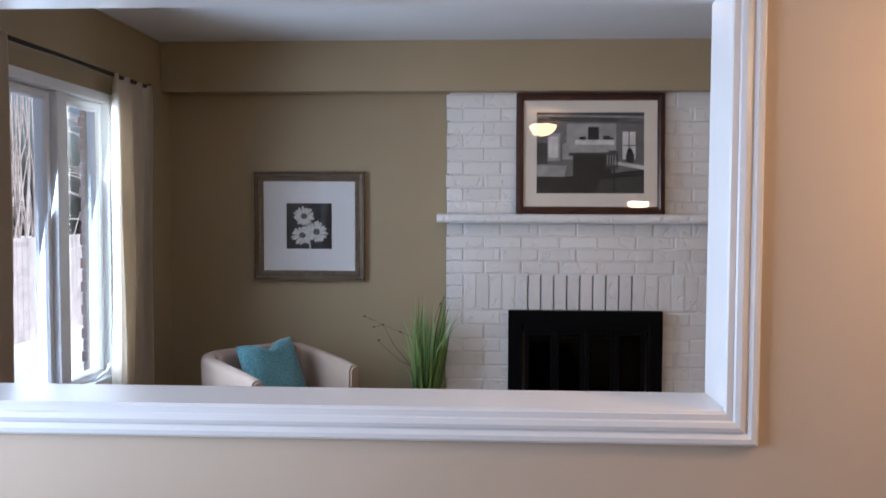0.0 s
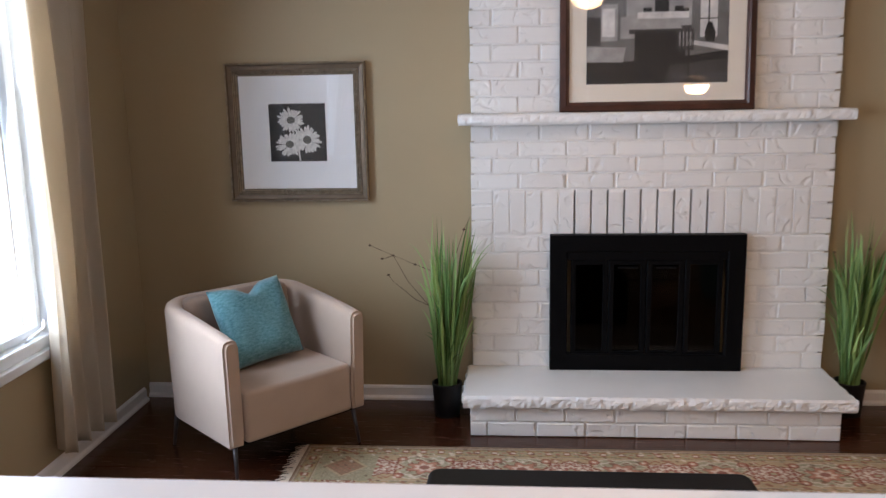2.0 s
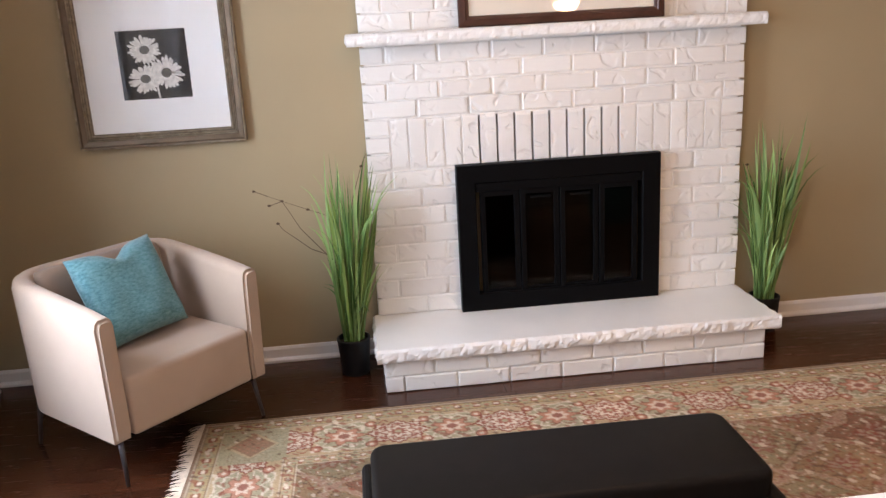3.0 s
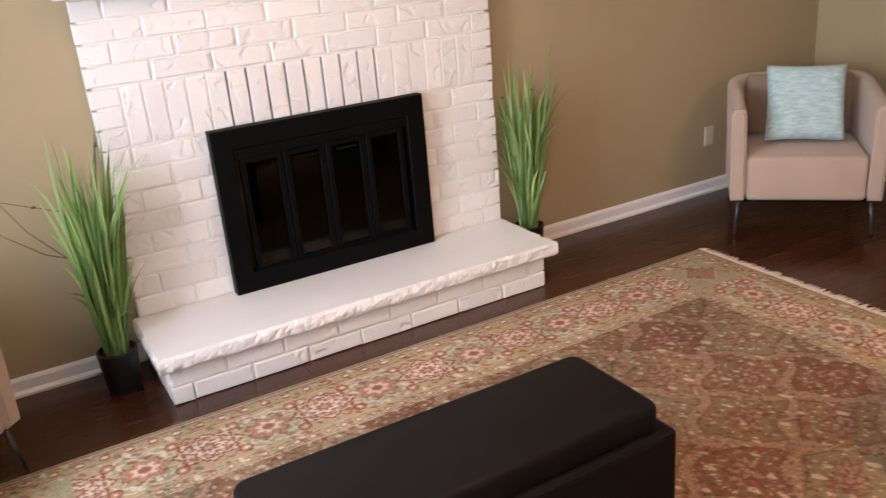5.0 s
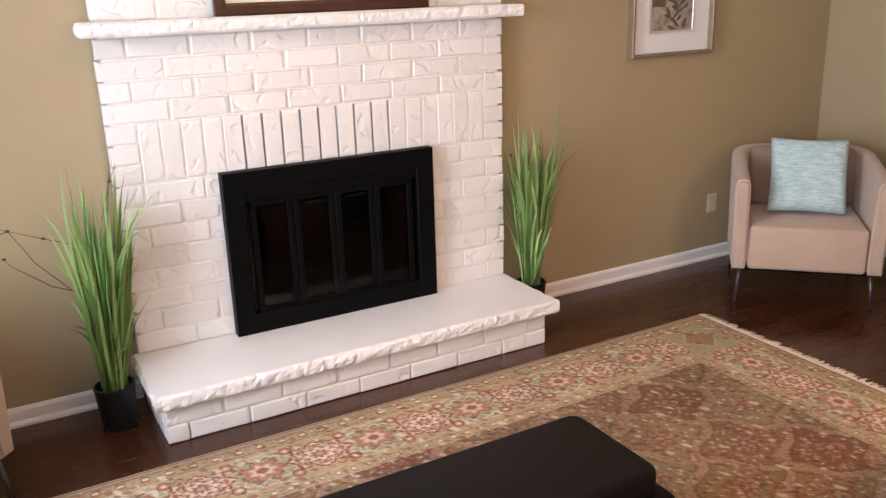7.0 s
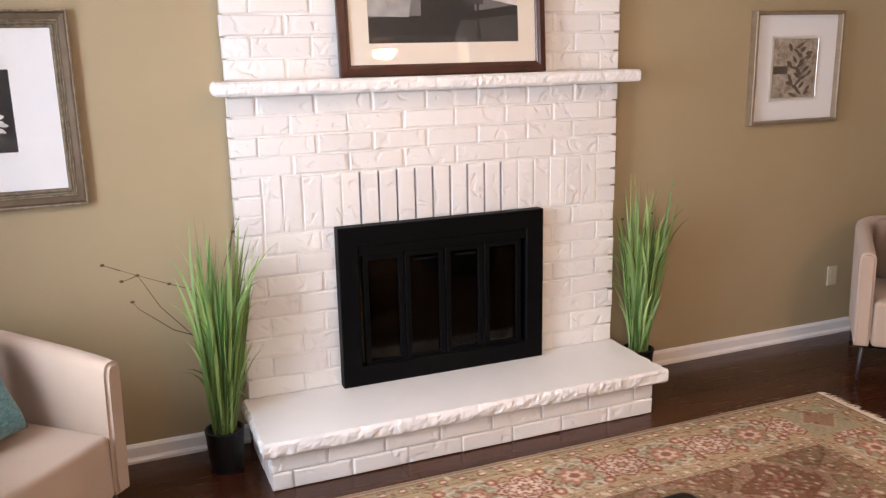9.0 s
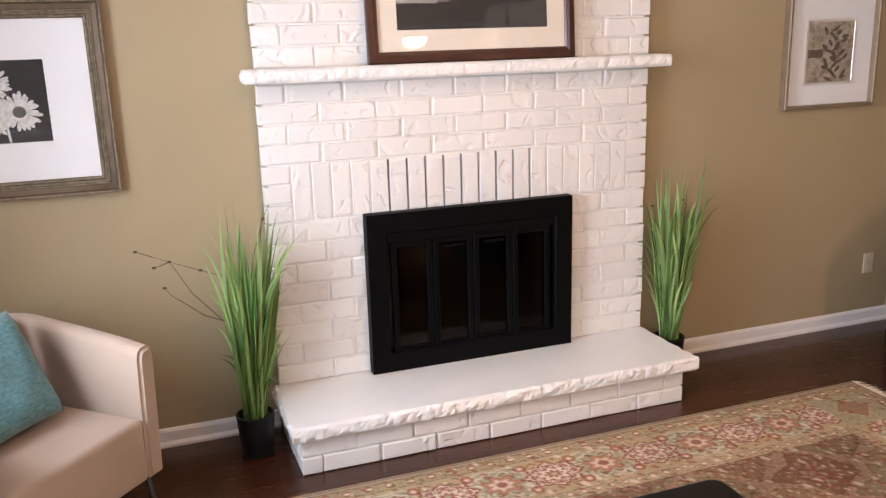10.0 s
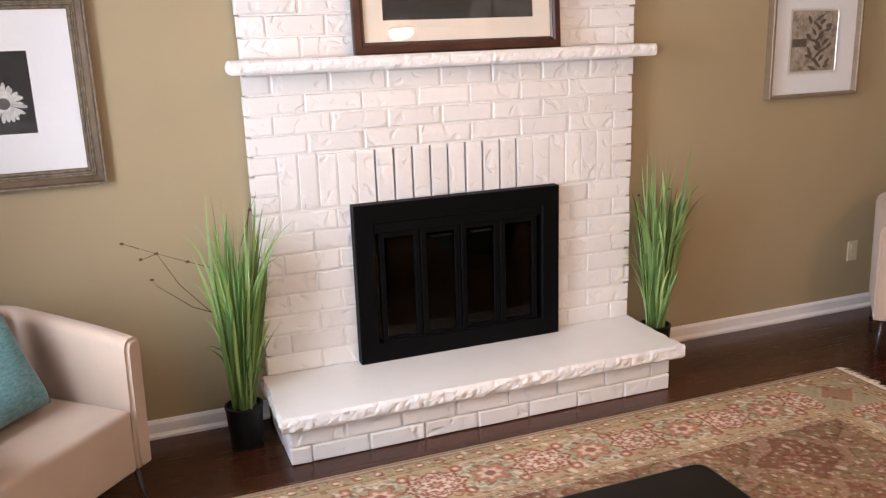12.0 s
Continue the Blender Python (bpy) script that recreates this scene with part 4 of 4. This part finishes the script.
    t8 = np.arctan2(va, ua / 1.35)
    lob = 0.088 + 0.009 * np.cos(8 * t8) + 0.004 * np.cos(24 * t8)
    put(main & (k8 < lob + 0.006), sand * 1.15, 0.8)
    put(main & (k8 < lob), rust, 0.95)
    put(main & (k8 < lob - 0.010), cream * 0.9, 0.9)
    put(main & (np.abs(k8 - lob + 0.026 + 0.006 * np.cos(16 * t8)) < 0.006), rust * 1.2, 0.9)
    put(main & (k8 < lob - 0.034), rose * 1.1, 0.6)
    put(main & (k8 < 0.050 + 0.009 * np.cos(8 * t8)), rust, 0.9)
    put(main & (k8 < 0.042 + 0.009 * np.cos(8 * t8)), cream, 0.9)
    put(main & (k8 < 0.026 + 0.006 * np.cos(8 * t8)), rust * 1.3, 0.9)
    put(main & (k8 < 0.011), sage * 1.3, 0.9)
    uc = ((off / (pitch / 2)) % 1 - 0.5) * pitch / 2
    for vc in (-0.085, 0.085):
        kc = np.hypot(uc, va - vc)
        put(main & (kc < 0.026), rust, 0.9)
        put(main & (kc < 0.019), rose * 1.1, 0.9)
        put(main & (kc < 0.009), cream, 0.9)
    vine = np.abs(va - 0.105 * np.sin(2 * np.pi * off / (pitch / 2)))
    put(main & (k8 > lob + 0.008) & (kb > car + 0.01) & (vine < 0.005), rust * 1.2, 0.8)
    # corner blocks: a dark lozenge in a sage square
    corner = main & (np.maximum(dx, dy) < 0.37)
    ka = np.abs(dx - 0.23) + np.abs(dy - 0.23)
    put(corner, sage * 1.05, 0.85)
    put(corner & (ka < 0.105), sand * 1.2, 0.7)
    put(corner & (ka < 0.092), brown * 2.2, 0.7)
    put(corner & (ka < 0.078) & (np.cos(2 * np.pi * dx / 0.036) * np.cos(2 * np.pi * dy / 0.036) > 0.15), rose, 0.5)
    # narrow guard stripes with small repeats
    for a, b, base, dot, sp in ((0.0, 0.022, sand * 0.8, rust, 0.05), (0.022, 0.10, gold * 0.95 + 0.03, rust, 0.085), (0.36, 0.42, sand * 1.15, rust, 0.06)):
        g = (d > a) & (d <= b)
        put(g, base)
        uu = ((along / sp) % 1 - 0.5) * sp
        vv = d - (a + b) / 2
        put(g & (np.hypot(uu, vv * 1.2) < (b - a) * 0.30), dot, 0.8)
        put(g & (np.hypot(uu, vv * 1.2) < (b - a) * 0.16), cream, 0.85)
        put(g & (np.abs(np.abs(uu) - sp * 0.42) < 0.004), sage * 0.7, 0.7)
        us = (((along / sp) + 0.5) % 1 - 0.5) * sp
        put(g & (np.hypot(us * 0.6, vv) < (b - a) * 0.22), sage * 1.15, 0.8)
        put(g & (np.hypot(us * 0.6, vv) < (b - a) * 0.10), rose, 0.8)
        put(g & ((d - a < 0.006) | (b - d < 0.006)), cream * 0.75, 0.6)
        put(g & ((np.abs(d - a - 0.008) < 0.003) | (np.abs(b - d - 0.008) < 0.003)), brown * 1.5, 0.6)
    # scattered small leaves and florets
    f1, f2, f3 = field(120, 1), field(140, 2), field(90, 3)
    ground = (d > 0.022) & ~(main & ((k8 < lob) | (kb < 0.06)))
    put((f1 > 1.05) & ground, rust * 1.1, 0.65)
    put((f2 > 1.2) & ground, sage * 0.8, 0.65)
    put((f3 > 1.3) & ground, cream, 0.65)
    put((f1 < -1.25) & ground, brown * 1.2, 0.65)
    put((np.abs(f3) < 0.035) & (d > 0.02), brown * 1.8, 0.35)
    f4, f5 = field(75, 11), field(160, 12)
    put(inner & (np.abs(f4) < 0.09), brown * 1.4, 0.4)
    put(inner & (f5 > 1.3), cream * 0.8, 0.55)
    put(inner & (f5 < -1.3), rust * 0.9, 0.6)
    # knots blur neighbouring colours a little
    soft = col.copy()
    soft[1:-1, 1:-1] = 0.76 * col[1:-1, 1:-1] + 0.06 * (col[:-2, 1:-1] + col[2:, 1:-1] + col[1:-1, :-2] + col[1:-1, 2:])
    col = soft
    col[inner] *= 0.80
    col *= (1.0 + 0.07 * field(14, 8) + rs.normal(0, 0.07, X.shape))[..., None]
    col = np.clip(col, 0.005, 0.9)
    verts = np.stack([X, Y, 0.009 + 0.0009 * rs.rand(*X.shape)], -1).reshape(-1, 3)
    idx = np.arange((nx + 1) * (ny + 1)).reshape(ny + 1, nx + 1)
    quads = np.stack([idx[:-1, :-1], idx[1:, :-1], idx[1:, 1:], idx[:-1, 1:]], -1).reshape(-1, 4)
    me = bpy.data.meshes.new("woven_field")
    me.vertices.add(len(verts))
    me.vertices.foreach_set("co", verts.ravel())
    me.loops.add(quads.size)
    me.loops.foreach_set("vertex_index", quads.ravel().astype(np.int32))
    me.polygons.add(len(quads))
    me.polygons.foreach_set("loop_start", np.arange(0, quads.size, 4, dtype=np.int32))
    me.update(calc_edges=True)
    att = me.color_attributes.new("yarn", "FLOAT_COLOR", "POINT")
    rgba = np.ones((len(verts), 4), np.float32)
    rgba[:, :3] = col.reshape(-1, 3)
    att.data.foreach_set("color", rgba.ravel())
    m, nt, b = mat("rug_wool")
    at = nt.nodes.new("ShaderNodeAttribute")
    at.attribute_name = "yarn"
    nt.links.new(at.outputs["Color"], b.inputs["Base Color"])
    b.inputs["Roughness"].default_value = 0.95
    b.inputs["Specular IOR Level"].default_value = 0.1
    nn = noise_tex(nt, 500, 2)
    bump(nt, b, nn.outputs[0], 0.4, 0.002)
    me.materials.append(m)
    pile = new("woven_field", me)
    pile.parent = top
    part("backing", box(x0, x1, y0, y1, 0.001, 0.0085), plain("rug_backing", (0.35, 0.27, 0.18), 0.95), top)
    M_FR = plain("cream_fringe", (0.72, 0.62, 0.50), 0.95, vary=0.1, scale=60)
    rng = random.Random(9)
    for sgn, xe in ((-1, x0), (1, x1)):
        bm = bmesh.new()
        box(xe - 0.006, xe + 0.006, y0, y1, 0.002, 0.011, bm=bm)
        y = y0
        while y < y1:
            L, sk = rng.uniform(0.035, 0.065), rng.uniform(-0.018, 0.018)
            w = 0.0045
            vs = [bm.verts.new(p) for p in ((xe, y - w, 0.009), (xe, y + w, 0.009), (xe + sgn * L * 0.5, y + sk * 0.4 + w, 0.010), (xe + sgn * L * 0.5, y + sk * 0.4 - w, 0.010), (xe + sgn * L, y + sk + w * 0.5, 0.003), (xe + sgn * L, y + sk - w * 0.5, 0.003))]
            bm.faces.new(vs[:4])
            bm.faces.new((vs[3], vs[2], vs[4], vs[5]))
            y += 0.0075
        fr = part("fringe", bm, M_FR, top, "cream knotted fringe")
        fr["kind"] = "stuff"


rug()


# ---------- pouf and side table ----------
M_SAGE = fabric("sage_upholstery", (0.10, 0.18, 0.145), 0.08)
pouf = thing("pouf", pose(1.13, -2.44, 0.009), "round sage green upholstered pouf on the rug", "pouf")
part("cover", lathe([(0.0, 0.0), (0.26, 0.0), (0.285, 0.02), (0.295, 0.10), (0.295, 0.22), (0.285, 0.27), (0.25, 0.302), (0.14, 0.32), (0.02, 0.314), (0.0, 0.31)], 48), M_SAGE, pouf, smooth=True)
part("piping", lathe([(0.282, 0.272), (0.290, 0.280), (0.286, 0.290), (0.276, 0.288)], 48), M_SAGE, pouf, smooth=True)
part("button", lathe([(0.02, 0.310), (0.018, 0.320), (0.0, 0.323)], 16), M_SAGE, pouf, smooth=True)
M_OAK = plain("orange_oak", (0.30, 0.14, 0.06), 0.4, vary=0.25, scale=18)
tab = thing("side_table", pose(2.875, -1.335, 0), "orange oak pedestal side table on a square plinth", "side table")
plinth = box(-0.19, 0.19, -0.19, 0.19, 0.0, 0.085, 0.006, 2)
part("plinth", plinth, M_OAK, tab)
part("moulding", box(-0.182, 0.182, -0.182, 0.182, 0.0855, 0.105, 0.008, 3), M_OAK, tab)
part("column", box(-0.16, 0.16, -0.16, 0.16, 0.1055, 0.50, 0.01, 2), M_OAK, tab)
part("tabletop", box(-0.2, 0.2, -0.2, 0.2, 0.5005, 0.53, 0.01, 3), M_OAK, tab)


# ---------- lamps ----------
def bowl_lamp(x, y, z, r, power, label):
    top = thing("ceiling_light", pose(x, y, z), label, "ceiling light", "bowl ceiling lights")
    m, nt, b = mat("warm_lamp_glass")
    em = nt.nodes.new("ShaderNodeEmission")
    em.inputs[0].default_value = (1.0, 0.57, 0.26, 1)
    em.inputs[1].default_value = power
    nt.links.new(em.outputs[0], nt.nodes["Material Output"].inputs[0])
    part("bowl", lathe([(r, 0.0), (r * 0.97, -r * 0.22), (r * 0.8, -r * 0.5), (r * 0.5, -r * 0.68), (r * 0.2, -r * 0.76), (0.001, -r * 0.77)]), m, top, "glowing warm glass bowl", smooth=True)
    part("rim", lathe([(r * 1.03, -0.008), (r * 1.03, 0.012), (r * 0.9, 0.02), (r * 0.9, -0.0)]), M_BRONZE, top)
    part("stem", lathe([(0.012, 0.0), (0.012, CEIL - z - 0.02), (0.07, CEIL - z - 0.02), (0.07, CEIL - z)]), M_BRONZE, top)


bowl_lamp(-0.155, -1.87, 2.59, 0.12, 40.0, "warm glass bowl ceiling light")
bowl_lamp(1.05, -3.95, 2.20, 0.115, 125.0, "warm glass bowl ceiling light")

# ---------- outdoors ----------
M_SNOW = plain("snowy_ground", (0.75, 0.77, 0.8), 0.9, vary=0.1, scale=1.5)
solo("ground", box(-60, XL - 0.16, -50, 50, -0.6, -0.4), M_SNOW, "snowy ground outside the window", "ground", kind="structure")
M_FENCE = plain("weathered_fence_wood", (0.46, 0.41, 0.39), 0.85, vary=0.25, scale=3)
fence = thing("fence", pose(-7.5, 0, -0.4), "weathered brown board fence in the yard", "fence")
for k in range(60):
    part("board", box(-0.012, 0.012, 0.15 * k, 0.15 * k + 0.142, 0, 1.55), M_FENCE, fence)
M_YELLOW = plain("yellow_panel", (0.75, 0.6, 0.15), 0.5)
shed = thing("garden_shed", pose(-13, 11, -0.4), "yellow shed with a snowy roof behind the fence", "shed")
part("wall", box(-1.5, 1.5, -2, 2, 0, 1.9), M_YELLOW, shed)
part("roof", box(-1.7, 1.7, -2.2, 2.2, 1.9, 2.6, 0.1), M_SNOW, shed)
M_XBRICK = plain("red_brick", (0.46, 0.29, 0.23), 0.85, vary=0.2, scale=20)
pier = thing("brick_pier", pose(-3.13, -0.1, -0.4), "red brick house corner outside the window", "wall", kind="structure")
part("core", box(-0.17, 0.17, 0.012, 0.5, 0, 3.4), plain("mortar_outside", (0.5, 0.47, 0.43), 0.9), pier)
xb = bmesh.new()
for j in range(44):
    for k in range(-1, 3):
        a = -0.17 + 0.22 * k + (0.11 if j % 2 else 0)
        a0, a1 = max(-0.18, a), min(0.18, a + 0.21)
        if a1 - a0 > 0.02:
            box(a0, a1, 0.0, 0.3, 0.077 * j, 0.077 * j + 0.067, bm=xb)
part("brickwork", xb, M_XBRICK, pier)["kind"] = "stuff"
M_BARK = plain("bare_bark", (0.52, 0.45, 0.41), 0.9, vary=0.3, scale=9)
for tx, ty, sd in ((-14, 6, 1), (-16, 16, 2), (-12, 20, 3)):
    rng = random.Random(sd)
    tr = thing("bare_tree", pose(tx, ty, -0.4), "bare winter tree behind the fence", "tree")
    part("trunk", tube([(0, 0, 0), (0.1, 0.05, 2.5), (0.0, 0.2, 5)], 0.16, 9, taper=0.5), M_BARK, tr, smooth=True)
    bm = bmesh.new()
    for k in range(160):
        z = rng.uniform(1.3, 5)
        a = rng.uniform(0, 6.28)
        L = rng.uniform(0.8, 2.4)
        p0 = Vector((0.05, 0.1, z))
        p1 = p0 + Vector((math.cos(a) * L, math.sin(a) * L, rng.uniform(0.1, 1.0) * L))
        tube([p0, (p0 + p1) / 2 + Vector((0, 0, 0.12)), p1], 0.03, 5, bm=bm, taper=0.25)
    part("branches", bm, M_BARK, tr)["kind"] = "stuff"


hedge = thing("bare_hedge", pose(0, 0, -0.4), "bare brown winter shrubs along the fence", "shrub")
hrng = random.Random(31)
bm = bmesh.new()
for k in range(1000):
    p0 = Vector((-8.2 - hrng.random() * 2.5, hrng.uniform(0, 9), 0))
    top_z = hrng.uniform(1.6, 6.0)
    p2 = p0 + Vector((hrng.uniform(-0.6, 0.6), hrng.uniform(-0.6, 0.6), top_z))
    tube([p0, (p0 + p2) / 2 + Vector((hrng.uniform(-0.2, 0.2), hrng.uniform(-0.2, 0.2), 0)), p2], 0.024, 4, bm=bm, taper=0.3)
tw = part("twigs", bm, M_BARK, hedge)
tw["kind"] = "stuff"


# ---------- pieces: fireplace bricks and floor planks ----------
def brick_mesh(seed):
    """A unit brick with worn, rounded front edges; front at y = 0."""
    rng = random.Random(seed)
    bm = bmesh.new()
    j = lambda s: rng.uniform(-s, s)
    corners = ((0, 0), (1, 0), (1, 1), (0, 1))
    loops = [[bm.verts.new((x, 1, z)) for x, z in corners]]
    jit = [(j(0.007), j(0.02)) for _ in corners]
    for inx, inz, y in ((0.0, 0.0, 0.16), (0.006, 0.018, 0.06), (0.024, 0.07, 0.0)):
        loops.append([bm.verts.new((x + (inx if x == 0 else -inx) + a, y + (j(0.025) if y == 0 else 0), z + (inz if z == 0 else -inz) + c)) for (x, z), (a, c) in zip(corners, jit)])
    for a, b in zip(loops, loops[1:]):
        for k in range(4):
            bm.faces.new((a[k], a[(k + 1) % 4], b[(k + 1) % 4], b[k]))
    bm.faces.new(loops[-1])
    bmesh.ops.recalc_face_normals(bm, faces=bm.faces[:])
    return link_mesh("brick", bm, M_BRICK)


BRICKS = [brick_mesh(s) for s in range(14)]
brng = random.Random(21)


def brick(x0, x1, z0, z1, y=FACE, depth=0.05, turn=None):
    ob = new("brick", brng.choice(BRICKS))
    ob.parent = FIRE
    yy = y + brng.uniform(-0.0015, 0.0015)
    ob.matrix_local = (turn or Matrix()) @ Matrix.Translation((x0, yy, z0)) @ Matrix.Diagonal((x1 - x0, depth, z1 - z0, 1))


def course(kind, z, h, x0, x1, skip=None, jt=0.009):
    b = 0.2485
    xs = [x0, x0 + (0.115 if kind == "B" else 0.254)]
    while xs[-1] + b < x1 - 0.06:
        xs.append(xs[-1] + b)
    xs.append(x1)
    for a, c in zip(xs, xs[1:]):
        a2, c2 = a + jt / 2, c - jt / 2
        spans = [(a2, c2)]
        if skip:
            spans = [(a2, min(c2, skip[0])), (max(a2, skip[1]), c2)]
        for p, q in spans:
            if q - p > 0.012:
                ragged = brng.uniform(-0.004, 0.004)
                brick(p + ragged, q + (brng.uniform(-0.006, 0.005) if q > x1 - 0.01 else 0), z, z + h - 0.007)


X0, X1 = -0.917, 0.935
P1, P2, P3 = 0.0904, 0.0823, 0.0833
for k in range(8):
    course("A" if k % 2 == 0 else "B", 0.222 + P1 * k, P1, X0, X1, (-0.47, 0.47))
zs = 0.222 + 8 * P1
for k in range(3):
    brick(X0 + 0.0045, -0.8015, zs + P2 * k, zs + P2 * (k + 1) - 0.007)
    brick(0.8225, X1 - 0.0045, zs + P2 * k, zs + P2 * (k + 1) - 0.007)
n_s = 19
w_s = (0.818 + 0.797) / n_s
for k in range(n_s):
    a = -0.797 + w_s * k
    brick(a + 0.0045, a + w_s - 0.0045, zs, zs + 3 * P2 - 0.007)
zt = zs + 3 * P2
for k in range(4):
    course("A" if k % 2 == 0 else "B", zt + P3 * k, P3, X0, X1)
for k in range(9):
    course("A" if k % 2 == 0 else "B", 1.585 + 0.087 * k, 0.087 if k < 8 else 0.09, X0, X1)
# hearth base, front and both ends
for k, z in enumerate((0.002, 0.080)):
    xs = [-0.912, -0.824] if k == 0 else [-0.912, -0.682]
    while xs[-1] + 0.2435 < 0.885 - 0.05:
        xs.append(xs[-1] + 0.2435)
    xs.append(0.885)
    for a, c in zip(xs, xs[1:]):
        brick(a + 0.004, c - 0.004, z, z + 0.071, y=-0.375)
    for rot, px in ((-90, -0.912), (90, 0.885)):
        for a, c in ((0.05, 0.19), (0.19, 0.435)) if k == 0 else ((0.05, 0.30), (0.30, 0.435)):
            t = Matrix.Translation((px, -0.375, 0)) @ Matrix.Rotation(radians(rot), 4, "Z")
            if rot == -90:
                t = Matrix.Translation((px, 0.06, 0)) @ Matrix.Rotation(radians(-90), 4, "Z")
                brick(0.435 - c + 0.004, 0.435 - a - 0.004, z, z + 0.071, y=0.0, turn=t)
            else:
                brick(a + 0.004, c - 0.004, z, z + 0.071, y=0.0, turn=t)


def plank_mesh(seed):
    bm = box(0, 1, 0, 1, -0.012, 0.0)
    return link_mesh("plank", bm, M_FLOOR)


PLANK = plank_mesh(0)
prng = random.Random(8)
y = YS
row = 0
while y < YN - 0.001:
    w = min(0.105, YN - y)
    x = XL - prng.uniform(0, 0.9)
    while x < XR:
        L = prng.uniform(0.9, 1.5)
        a, b = max(x, XL), min(x + L, XR)
        if b - a > 0.02:
            ob = new("plank", PLANK)
            ob.parent = FLOOR
            ob.matrix_local = Matrix.Translation((a, y, prng.uniform(-0.0005, 0))) @ Matrix.Diagonal((b - a - 0.0015, w - 0.0015, 1, 1))
        x += L
    y += 0.105
